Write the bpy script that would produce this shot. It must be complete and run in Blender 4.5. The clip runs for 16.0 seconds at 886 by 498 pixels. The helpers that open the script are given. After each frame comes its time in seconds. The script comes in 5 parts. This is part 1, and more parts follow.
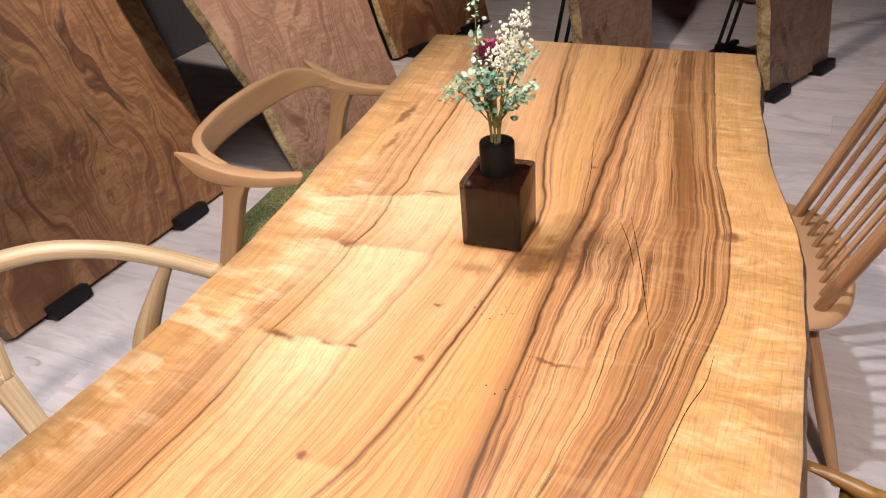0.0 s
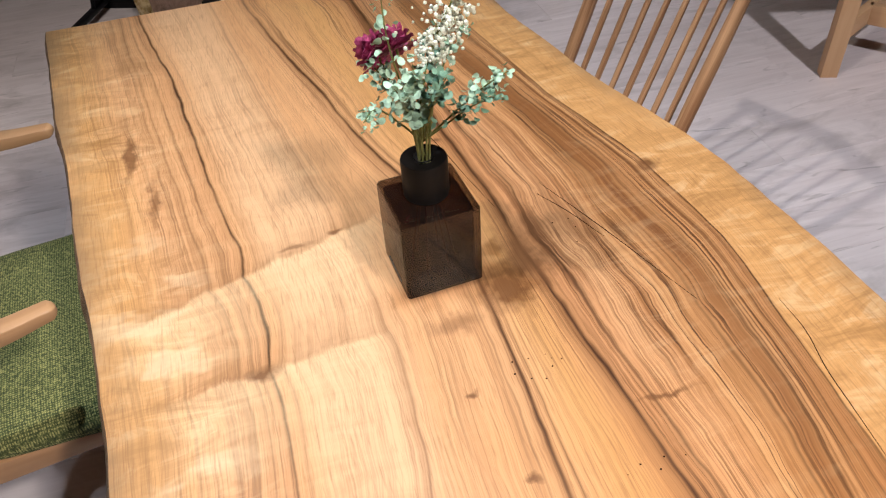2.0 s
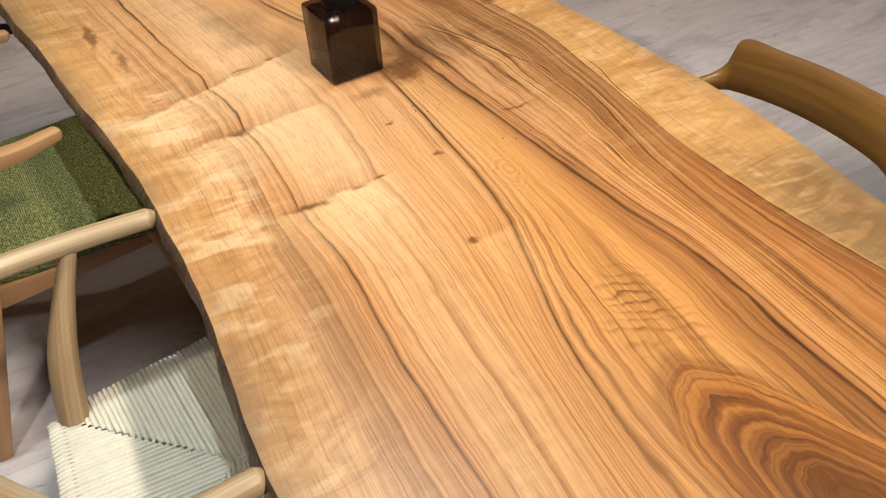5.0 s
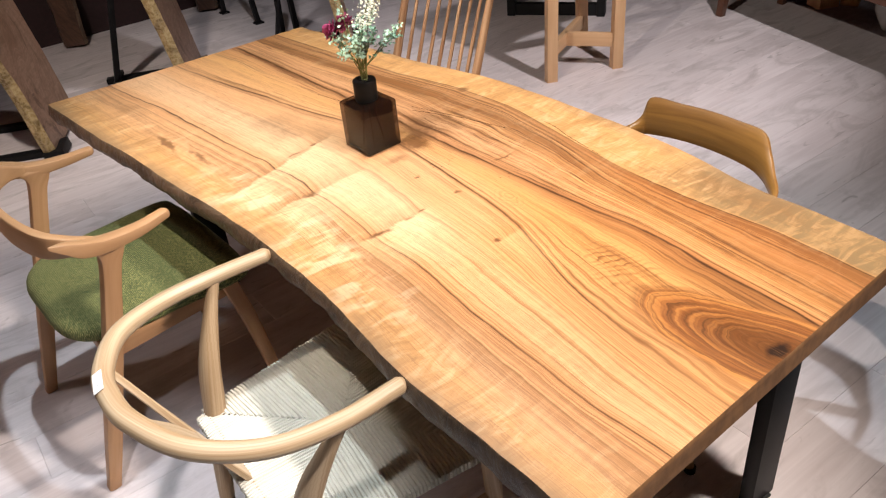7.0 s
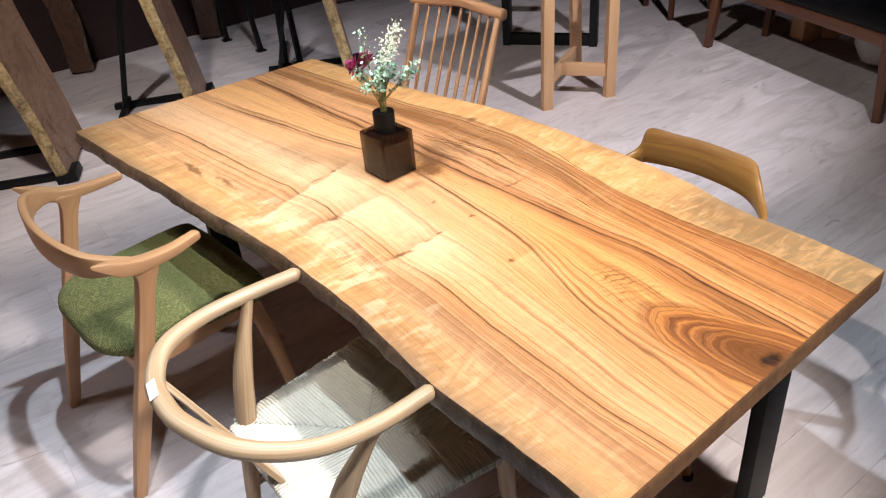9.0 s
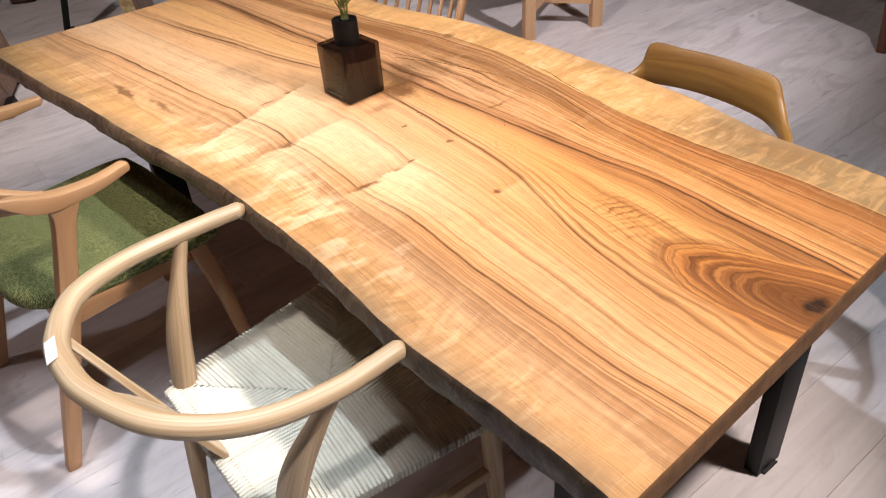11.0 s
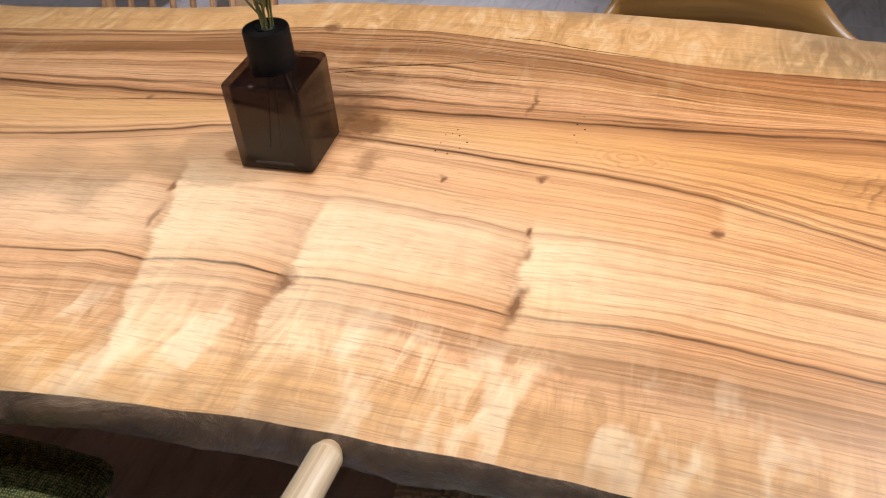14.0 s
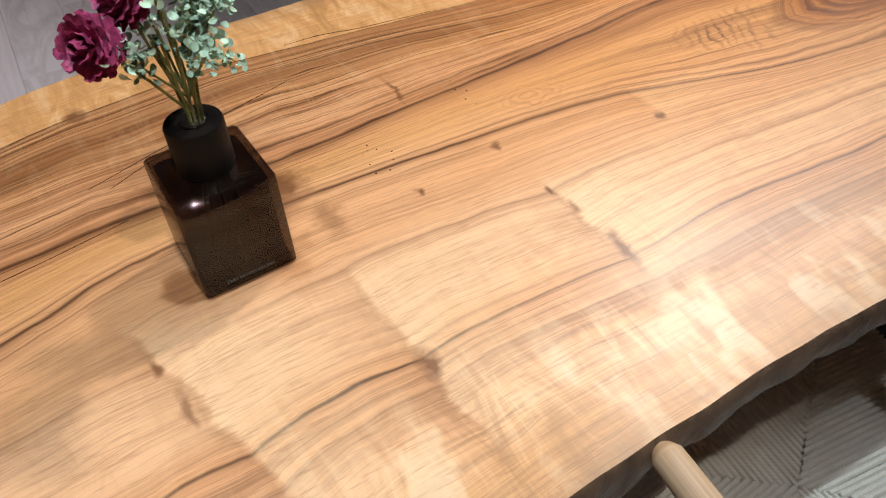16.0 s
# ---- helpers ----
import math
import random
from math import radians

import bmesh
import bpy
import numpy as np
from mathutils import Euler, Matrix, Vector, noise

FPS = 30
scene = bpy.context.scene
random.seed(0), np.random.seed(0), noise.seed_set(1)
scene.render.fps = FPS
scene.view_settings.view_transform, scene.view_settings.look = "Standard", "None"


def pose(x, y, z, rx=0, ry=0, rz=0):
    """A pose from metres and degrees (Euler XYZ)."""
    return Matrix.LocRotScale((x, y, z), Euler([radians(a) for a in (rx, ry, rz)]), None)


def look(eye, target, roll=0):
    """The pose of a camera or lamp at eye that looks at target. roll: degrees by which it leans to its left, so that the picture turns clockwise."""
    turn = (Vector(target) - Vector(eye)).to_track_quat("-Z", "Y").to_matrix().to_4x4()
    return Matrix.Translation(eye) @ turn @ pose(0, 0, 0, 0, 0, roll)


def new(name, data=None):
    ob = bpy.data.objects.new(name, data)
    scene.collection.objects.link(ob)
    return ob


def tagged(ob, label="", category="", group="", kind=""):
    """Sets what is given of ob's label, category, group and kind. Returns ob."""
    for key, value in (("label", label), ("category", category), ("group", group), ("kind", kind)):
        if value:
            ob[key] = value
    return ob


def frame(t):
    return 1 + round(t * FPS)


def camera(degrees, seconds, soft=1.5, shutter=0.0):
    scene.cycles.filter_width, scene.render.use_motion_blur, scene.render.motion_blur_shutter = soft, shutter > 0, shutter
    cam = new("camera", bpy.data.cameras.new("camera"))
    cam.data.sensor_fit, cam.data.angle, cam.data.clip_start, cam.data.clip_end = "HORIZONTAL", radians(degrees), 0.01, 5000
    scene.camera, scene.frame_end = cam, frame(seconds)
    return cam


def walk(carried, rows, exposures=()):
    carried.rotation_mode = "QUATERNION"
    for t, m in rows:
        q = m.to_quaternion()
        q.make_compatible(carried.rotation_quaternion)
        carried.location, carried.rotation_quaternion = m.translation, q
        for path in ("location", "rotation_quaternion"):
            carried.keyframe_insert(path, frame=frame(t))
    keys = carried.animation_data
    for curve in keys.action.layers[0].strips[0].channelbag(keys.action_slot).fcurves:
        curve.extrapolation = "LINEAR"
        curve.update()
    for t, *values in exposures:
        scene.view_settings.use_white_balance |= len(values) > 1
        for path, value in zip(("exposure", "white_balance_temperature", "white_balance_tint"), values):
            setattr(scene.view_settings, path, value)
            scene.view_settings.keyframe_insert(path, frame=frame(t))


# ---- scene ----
cam = camera(59.5, 16.0, 1.2)
PATH = [
    (0, (0.471, -1.004, 1.43), (-0.286, 0.497, 0.347), -4.9),
    (0.5, (0.274, -0.911, 1.428), (-0.186, 0.688, 0.318), -6.6),
    (1, (0.118, -0.778, 1.441), (0.021, 0.835, 0.263), -6.7),
    (1.5, (0.009, -0.696, 1.428), (0.191, 0.842, 0.163), -5.9),
    (2, (-0.117, -0.684, 1.419), (0.241, 0.769, 0.093), -4.5),
    (2.5, (-0.177, -0.716, 1.396), (0.274, 0.675, 0.032), -3.3),
    (3, (-0.186, -0.75, 1.379), (0.321, 0.599, -0.007), -3.0),
    (3.5, (-0.205, -0.785, 1.359), (0.354, 0.546, -0.025), -2.8),
    (4, (-0.238, -0.88, 1.363), (0.369, 0.449, -0.003), -2.8),
    (4.5, (-0.335, -1.046, 1.356), (0.333, 0.292, 0.028), -2.6),
    (4.7, (-0.354, -1.11, 1.369), (0.302, 0.239, 0.046), -3.4),
    (6.8, (-0.773, -1.491, 1.578), (0.107, -0.113, 0.426), -6.3),
    (7, (-0.799, -1.518, 1.596), (0.101, -0.134, 0.467), -6.2),
    (7.5, (-0.863, -1.55, 1.639), (0.073, -0.156, 0.553), -5.8),
    (8, (-0.902, -1.559, 1.664), (0.049, -0.159, 0.6), -5.5),
    (8.5, (-0.905, -1.561, 1.672), (0.039, -0.159, 0.603), -5.8),
    (9, (-0.914, -1.57, 1.67), (0.035, -0.182, 0.586), -5.4),
    (9.5, (-0.882, -1.538, 1.648), (0.056, -0.166, 0.535), -5.8),
    (10, (-0.861, -1.511, 1.617), (0.079, -0.156, 0.486), -5.4),
    (10.2, (-0.854, -1.503, 1.599), (0.084, -0.157, 0.456), -5.5),
    (12.3, (-0.663, -1.074, 1.337), (0.348, 0.096, 0.069), -3.0),
    (12.5, (-0.651, -1.015, 1.329), (0.383, 0.129, 0.054), -3.1),
    (13, (-0.683, -0.817, 1.292), (0.464, 0.22, 0.025), -3.1),
    (13.5, (-0.739, -0.63, 1.304), (0.548, 0.22, 0.031), -4.2),
    (14, (-0.716, -0.441, 1.282), (0.709, 0.1, -0.013), -4.7),
    (14.5, (-0.689, -0.295, 1.29), (0.797, -0.166, -0.042), -4.8),
    (15, (-0.724, -0.119, 1.312), (0.705, -0.349, -0.068), -5.2),
    (15.5, (-0.67, -0.007, 1.307), (0.66, -0.507, -0.101), -3.8),
    (16, (-0.591, 0.127, 1.314), (0.666, -0.513, -0.104), -3.5),
]
walk(cam, [(t, look(e, g, r)) for t, e, g, r in PATH],
     [(0.0, -0.24, 7150, 15), (2.0, -0.48, 6550, 10), (3.5, -0.58, 6850, 7), (4.5, -0.62, 7500, 5), (7.0, 0.02, 6900, 12), (9.0, 0.10, 6450, 10),
      (10.0, 0.08, 6480, 10), (12.5, -0.30, 6850, 14), (14.0, -0.42, 6000, 8), (16.0, -0.74, 6500, 10)])

# ---- light of the showroom: ceiling spotlights, a dim room ----
world = bpy.data.worlds.new("room_dimness")
scene.world = world
world.use_nodes = True
world.node_tree.nodes["Background"].inputs[0].default_value = (0.80, 0.83, 1.0, 1)
world.node_tree.nodes["Background"].inputs[1].default_value = 0.04
scene.view_settings.exposure = 0.0


def spot(eye, target, watts, degrees, blend=0.5, radius=0.05, tint=(1.0, 0.93, 0.86)):
    data = bpy.data.lights.new("spotlight", "SPOT")
    data.energy, data.spot_size, data.spot_blend = watts, radians(degrees), blend
    data.shadow_soft_size, data.color = radius, tint
    ob = new("spotlight", data)
    ob.matrix_world = look(eye, target)
    return ob


COOL = (0.90, 0.93, 1.0)
MILD = (1.0, 0.92, 0.85)
ICE = (0.74, 0.88, 1.0)
spot((-0.85, 0.0, 2.85), (1.05, 0.40, 0.3), 180, 66, 0.5, 0.02)
spot((0.80, -1.70, 2.85), (-0.02, -0.35, 0.4), 375, 50, 0.6, 0.08, MILD)
spot((-0.05, 0.12, 2.85), (-0.30, -0.20, 0.0), 185, 96, 0.7, 0.030, ICE)
spot((0.75, -2.6, 2.85), (-0.28, -0.60, 0.72), 140, 27, 0.35, 0.03, (0.96, 0.96, 1.0))
spot((-0.75, -1.3, 2.85), (-1.02, -0.33, 0.0), 205, 33, 0.7, 0.04, COOL)
spot((0.4, 1.2, 2.85), (-1.6, 1.6, 1.35), 480, 58, 0.7, 0.06)
spot((-1.3, 1.3, 2.85), (-0.75, 1.1, 0.0), 28, 70, 0.7, 0.05, COOL)
spot((1.6, -0.6, 2.85), (2.05, 1.4, 0.0), 315, 60, 0.8, 0.05, (0.97, 0.95, 1.0))
spot((-0.7, 1.3, 2.85), (-0.5, 2.6, 0.7), 190, 56, 0.7, 0.06)
spot((0.5, 1.7, 2.85), (0.7, 2.6, 0.3), 110, 60, 0.8, 0.06, COOL)


# ---- small helpers for meshes ----
def part(name, bm, mat, parent=None, label="", smooth=True):
    me = bpy.data.meshes.new(name)
    bm.to_mesh(me)
    bm.free()
    if smooth:
        me.polygons.foreach_set("use_smooth", [True] * len(me.polygons))
        me.set_sharp_from_angle(angle=radians(38))
    for m in mat if isinstance(mat, (list, tuple)) else [mat]:
        me.materials.append(m)
    ob = new(name, me)
    if parent is not None:
        ob.parent = parent
    if label:
        ob["label"] = label
    return ob


def thing(name, label, category, group="", m=None, kind=""):
    ob = new(name)
    ob.empty_display_size = 0.05
    if m is not None:
        ob.matrix_basis = m
    return tagged(ob, label, category, group, kind)


def spline(pts, n):
    """Catmull-Rom through rows of numbers, n rows out."""
    p = np.array(pts, float)
    if len(p) < 3:
        s = np.linspace(0, 1, n)[:, None]
        return p[0] * (1 - s) + p[-1] * s
    q = np.vstack([2 * p[0] - p[1], p, 2 * p[-1] - p[-2]])
    out = []
    for s in np.linspace(0, len(p) - 1, n):
        i = min(int(s), len(p) - 2)
        f = s - i
        a, b, c, d = q[i:i + 4]
        out.append(0.5 * (2 * b + (c - a) * f + (2 * a - 5 * b + 4 * c - d) * f * f + (3 * b - a - 3 * c + d) * f ** 3))
    return np.array(out)


def sweep(rows, n=24, sides=12, square=0.0, up=(0, 0, 1), bm=None, cap=0.25):
    """A bar along rows of (x, y, z, half width, half height). square 0: round, near 1: a rounded rectangle."""
    bm = bm or bmesh.new()
    uv = bm.loops.layers.uv.verify()
    path = spline(rows, n)
    rings, length = [], 0.0
    k = 2.0 / (2.0 + 8.0 * square)
    total = len(path)
    for i, r in enumerate(path):
        c = Vector(r[:3])
        t = Vector(path[min(i + 1, total - 1)][:3]) - Vector(path[max(i - 1, 0)][:3])
        t.normalize()
        side = t.cross(Vector(up))
        if side.length < 1e-3:
            side = t.cross(Vector((1, 0, 0)))
        side.normalize()
        top = side.cross(t).normalized()
        if i:
            length += (c - Vector(path[i - 1][:3])).length
        ring = []
        for j in range(sides):
            a = 2 * math.pi * (j + 0.5) / sides
            ca, sa = math.cos(a), math.sin(a)
            px = math.copysign(abs(ca) ** k, ca) * r[3]
            py = math.copysign(abs(sa) ** k, sa) * r[4]
            ring.append((bm.verts.new(c + side * px + top * py), length))
        rings.append(ring)

    def put(face, us):
        for loop, w in zip(face.loops, us):
            loop[uv].uv = w

    for i in range(total - 1):
        for j in range(sides):
            a, b = rings[i][j], rings[i][(j + 1) % sides]
            d, c = rings[i + 1][j], rings[i + 1][(j + 1) % sides]
            w = 0.02 + (path[i][3] + path[i][4]) * 3.0 / sides
            f = bm.faces.new((a[0], b[0], c[0], d[0]))
            put(f, ((j * w, a[1]), ((j + 1) * w, b[1]), ((j + 1) * w, c[1]), (j * w, d[1])))
    for ring, way, r in ((rings[0], -1, path[0]), (rings[-1], 1, path[-1])):
        t = Vector(path[-1][:3]) - Vector(path[-2][:3]) if way > 0 else Vector(path[0][:3]) - Vector(path[1][:3])
        t.normalize()
        c = Vector(r[:3])
        last = ring
        for s, e in ((0.7, 0.55), (0.35, 0.85)) if cap > 0 else ():
            nxt = [(bm.verts.new(c + (v[0].co - c) * s + t * min(r[3], r[4]) * cap * 4 * e), v[1]) for v in ring]
            for j in range(sides):
                q = [last[j], last[(j + 1) % sides], nxt[(j + 1) % sides], nxt[j]]
                if way < 0:
                    q.reverse()
                f = bm.faces.new([v[0] for v in q])
                put(f, [(v[0].co.x, v[0].co.z) for v in q])
            last = nxt
        q = [v[0] for v in last]
        f = bm.faces.new(q if way > 0 else q[::-1])
        put(f, [(v.co.x, v.co.y) for v in f.verts])
    bmesh.ops.recalc_face_normals(bm, faces=bm.faces)
    return bm


def bar(a, b, w, h, up=(0, 0, 1), w2=None, h2=None, bevel=0.003):
    """A straight bar of rectangular section from a to b with bevelled edges and a grain along it."""
    bm = bmesh.new()
    uv = bm.loops.layers.uv.verify()
    a, b = Vector(a), Vector(b)
    t = (b - a).normalized()
    side = t.cross(Vector(up))
    if side.length < 1e-3:
        side = t.cross(Vector((1, 0, 0)))
    side.normalize()
    top = side.cross(t)
    vs = []
    for c, ww, hh in ((a, w, h), (b, w2 or w, h2 or h)):
        vs.append([bm.verts.new(c + side * ww * sx / 2 + top * hh * sy / 2) for sx, sy in ((-1, -1), (1, -1), (1, 1), (-1, 1))])
    for j in range(4):
        k = (j + 1) % 4
        bm.faces.new((vs[0][j], vs[0][k], vs[1][k], vs[1][j]))
    bm.faces.new(vs[0][::-1])
    bm.faces.new(vs[1])
    bmesh.ops.recalc_face_normals(bm, faces=bm.faces)
    if bevel:
        bmesh.ops.bevel(bm, geom=bm.edges[:], offset=bevel, segments=2, profile=0.6, affect="EDGES")
    for f in bm.faces:
        for loop in f.loops:
            d = loop.vert.co - a
            loop[uv].uv = (d.dot(side) + d.dot(top), d.dot(t))
    return bm


def box(cx, cy, cz, sx, sy, sz, bevel=0.004):
    return bar((cx, cy, cz - sz / 2), (cx, cy, cz + sz / 2), sy, sx, (1, 0, 0), bevel=bevel)


def lathe(profile, sides=32, centre=(0, 0)):
    bm = bmesh.new()
    rings = [[bm.verts.new((centre[0] + r * math.cos(2 * math.pi * j / sides), centre[1] + r * math.sin(2 * math.pi * j / sides), z))
              for j in range(sides)] for r, z in profile]
    for a, b in zip(rings, rings[1:]):
        for j in range(sides):
            k = (j + 1) % sides
            bm.faces.new((a[j], a[k], b[k], b[j]))
    bm.faces.new(rings[0][::-1])
    bm.faces.new(rings[-1])
    bmesh.ops.recalc_face_normals(bm, faces=bm.faces)
    return bm


# ---- materials ----
class Nodes:
    """Short forms for building a node material."""

    def __init__(self, name):
        self.mat = bpy.data.materials.new(name)
        self.mat.use_nodes = True
        self.tree = self.mat.node_tree
        self.bsdf = self.tree.nodes["Principled BSDF"]

    def node(self, kind):
        return self.tree.nodes.new(kind)

    def wave(self, vector, direction, scale):
        n = self.node("ShaderNodeTexWave")
        n.wave_type, n.bands_direction = "BANDS", direction
        self.link(vector, n.inputs[0])
        n.inputs["Scale"].default_value = scale
        return n

    def link(self, a, b):
        self.tree.links.new(a, b)

    def put(self, socket, value):
        if isinstance(value, bpy.types.NodeSocket):
            self.link(value, socket)
        else:
            socket.default_value = value

    def math(self, op, a, b=0.0, c=0.0, clamp=False):
        n = self.node("ShaderNodeMath")
        n.operation, n.use_clamp = op, clamp
        for s, v in zip(n.inputs, (a, b, c)):
            self.put(s, v)
        return n.outputs[0]

    def coords(self, kind="Object"):
        return self.node("ShaderNodeTexCoord").outputs[kind]

    def mapped(self, vector, scale=(1, 1, 1), shift=(0, 0, 0)):
        n = self.node("ShaderNodeMapping")
        self.link(vector, n.inputs[0])
        n.inputs["Scale"].default_value = scale
        self.put(n.inputs["Location"], shift)
        return n.outputs[0]

    def noise(self, vector, scale, detail=4, rough=0.55, twist=0.0):
        n = self.node("ShaderNodeTexNoise")
        self.link(vector, n.inputs["Vector"])
        for key, value in (("Scale", scale), ("Detail", detail), ("Roughness", rough), ("Distortion", twist)):
            n.inputs[key].default_value = value
        return n.outputs[0]

    def ramp(self, value, stops, mode="LINEAR"):
        n = self.node("ShaderNodeValToRGB")
        n.color_ramp.interpolation = mode
        el = n.color_ramp.elements
        while len(el) < len(stops):
            el.new(0.5)
        for e, (p, c) in zip(el, stops):
            e.position = p
        for e, (p, c) in zip(el, stops):
            e.color = (*c, 1) if isinstance(c, tuple) else (c, c, c, 1)
        self.put(n.inputs[0], value)
        return n.outputs[0]

    def mix(self, factor, a, b, kind="MIX"):
        n = self.node("ShaderNodeMix")
        n.data_type, n.blend_type = "RGBA", kind
        for s, v in ((n.inputs[0], factor), (n.inputs[6], a), (n.inputs[7], b)):
            self.put(s, (*v, 1) if isinstance(v, tuple) and len(v) == 3 else v)
        return n.outputs[2]

    def bump(self, height, strength=0.3, distance=0.002):
        n = self.node("ShaderNodeBump")
        self.link(height, n.inputs["Height"])
        n.inputs["Strength"].default_value, n.inputs["Distance"].default_value = strength, distance
        self.link(n.outputs[0], self.bsdf.inputs["Normal"])

    def done(self, color=None, rough=0.5, metal=0.0):
        if color is not None:
            self.put(self.bsdf.inputs["Base Color"], (*color, 1) if isinstance(color, tuple) else color)
        self.put(self.bsdf.inputs["Roughness"], rough)
        self.bsdf.inputs["Metallic"].default_value = metal
        return self.mat


def wood(name, light, dark, streak=60.0, along=2.5, contrast=1.0, rough=0.45, source="UV", axis=1):
    n = Nodes(name)
    v = n.coords(source)
    info = n.node("ShaderNodeObjectInfo").outputs["Random"]
    shift = n.node("ShaderNodeCombineXYZ")
    n.link(n.math("MULTIPLY", info, 37.0), shift.inputs[0])
    n.link(n.math("MULTIPLY", info, 11.0), shift.inputs[1])
    s = [streak] * 3
    s[axis] = along
    big = [streak * 0.12] * 3
    big[axis] = along * 0.6
    a = n.noise(n.mapped(v, tuple(s), shift.outputs[0]), 1.0, 5, 0.6, 0.3)
    b = n.noise(n.mapped(v, tuple(big), shift.outputs[0]), 1.0, 3, 0.5, 0.8)
    f = n.math("ADD", n.math("MULTIPLY", a, 0.55), n.math("MULTIPLY", b, 0.55))
    spread = 0.18 / contrast
    color = n.mix(n.ramp(f, ((0.55 - spread, 0.0), (0.55 + spread, 1.0))), light, dark)
    n.bump(a, 0.12, 0.001)
    return n.done(color, n.ramp(b, ((0.3, rough - 0.07), (0.7, rough + 0.1))))


def plain(name, color, rough=0.5, metal=0.0, grain=120.0, amount=0.15, bump=0.1, shine=0.5):
    n = Nodes(name)
    n.bsdf.inputs["Specular IOR Level"].default_value = shine
    v = n.coords("Object")
    a = n.noise(v, grain, 4)
    b = n.noise(v, grain * 0.06, 3)
    dark = tuple(c * (1 - amount) for c in color)
    pale = tuple(min(1.0, c * (1 + amount)) for c in color)
    col = n.mix(n.ramp(n.math("ADD", n.math("MULTIPLY", a, 0.5), n.math("MULTIPLY", b, 0.5)), ((0.38, 0.0), (0.62, 1.0))), dark, pale)
    n.bump(a, bump, 0.0006)
    return n.done(col, rough, metal)


BEECH = wood("beech_oiled", (0.54, 0.31, 0.16), (0.40, 0.205, 0.095), 55, 3, 0.8, 0.42)
ASH = wood("ash_soaped", (0.54, 0.40, 0.26), (0.33, 0.205, 0.105), 75, 2.2, 1.5, 0.45)
OCHRE = wood("oak_honey_stain", (0.255, 0.122, 0.030), (0.135, 0.058, 0.013), 75, 4, 1.4, 0.38)
OAK = wood("natural_oak", (0.55, 0.305, 0.160), (0.29, 0.132, 0.060), 60, 3.5, 1.7, 0.42)
PINE = wood("pale_pine", (0.66, 0.42, 0.24), (0.52, 0.30, 0.15), 45, 2, 0.9, 0.5)
WALNUT = wood("walnut_dark", (0.13, 0.048, 0.022), (0.06, 0.022, 0.011), 60, 3, 1.0, 0.45)
STEEL = plain("black_powder_coated_steel", (0.008, 0.008, 0.009), 0.5, 0.0, 300, 0.2, 0.15, 0.2)
RUBBER = plain("black_rubber", (0.015, 0.015, 0.015), 0.8)
LEATHER = plain("black_leather", (0.004, 0.004, 0.005), 0.5, 0.0, 160, 0.3, 0.5, 0.10)
WALLDARK = plain("dark_red_brown_wall_paint", (0.020, 0.0055, 0.0065), 0.8, 0.0, 40, 0.3)
WALLGREY = plain("dark_grey_wall_paint", (0.045, 0.045, 0.05), 0.8, 0.0, 40, 0.2)
CEILING = plain("dark_ceiling_paint", (0.06, 0.06, 0.062), 0.9, 0.0, 40, 0.2)
LABEL = plain("white_paper_label", (0.8, 0.8, 0.8), 0.5)
INK = plain("grey_print", (0.55, 0.55, 0.57), 0.6)
CERAMIC = plain("white_glazed_ceramic", (0.7, 0.7, 0.68), 0.3, 0.0, 30, 0.05)


def floor_material():
    n = Nodes("whitewashed_plank")
    v = n.coords("Object")
    info = n.node("ShaderNodeObjectInfo").outputs["Random"]
    shift = n.node("ShaderNodeCombineXYZ")
    n.link(n.math("MULTIPLY", info, 53.0), shift.inputs[0])
    n.link(n.math("MULTIPLY", info, 19.0), shift.inputs[1])
    a = n.noise(n.mapped(v, (2.2, 42, 1), shift.outputs[0]), 1.0, 5, 0.6, 0.6)
    b = n.noise(n.mapped(v, (1.1, 5, 1), shift.outputs[0]), 1.0, 4, 0.55, 1.0)
    c = n.noise(n.mapped(v, (5.0, 22, 1), shift.outputs[0]), 1.0, 2, 0.5, 2.0)
    f = n.math("ADD", n.math("MULTIPLY", a, 0.5), n.math("MULTIPLY", b, 0.5))
    col = n.mix(n.ramp(f, ((0.34, 0.0), (0.58, 1.0))), (0.60, 0.525, 0.53), (0.74, 0.668, 0.676))
    tone = n.ramp(info, ((0.0, 0.86), (1.0, 1.0)))
    col = n.mix(1.0, col, tone, "MULTIPLY")
    col = n.mix(n.ramp(c, ((0.66, 0.0), (0.76, 0.50))), col, (0.20, 0.17, 0.16))
    stain = n.noise(n.mapped(v, (2.4, 6, 1), shift.outputs[0]), 1.0, 5, 0.65, 1.5)
    col = n.mix(n.ramp(stain, ((0.50, 0.0), (0.68, 0.62))), col, (0.40, 0.350, 0.345))
    n.bump(a, 0.15, 0.001)
    return n.done(col, n.ramp(b, ((0.3, 0.33), (0.7, 0.48))))


FLOOR = floor_material()


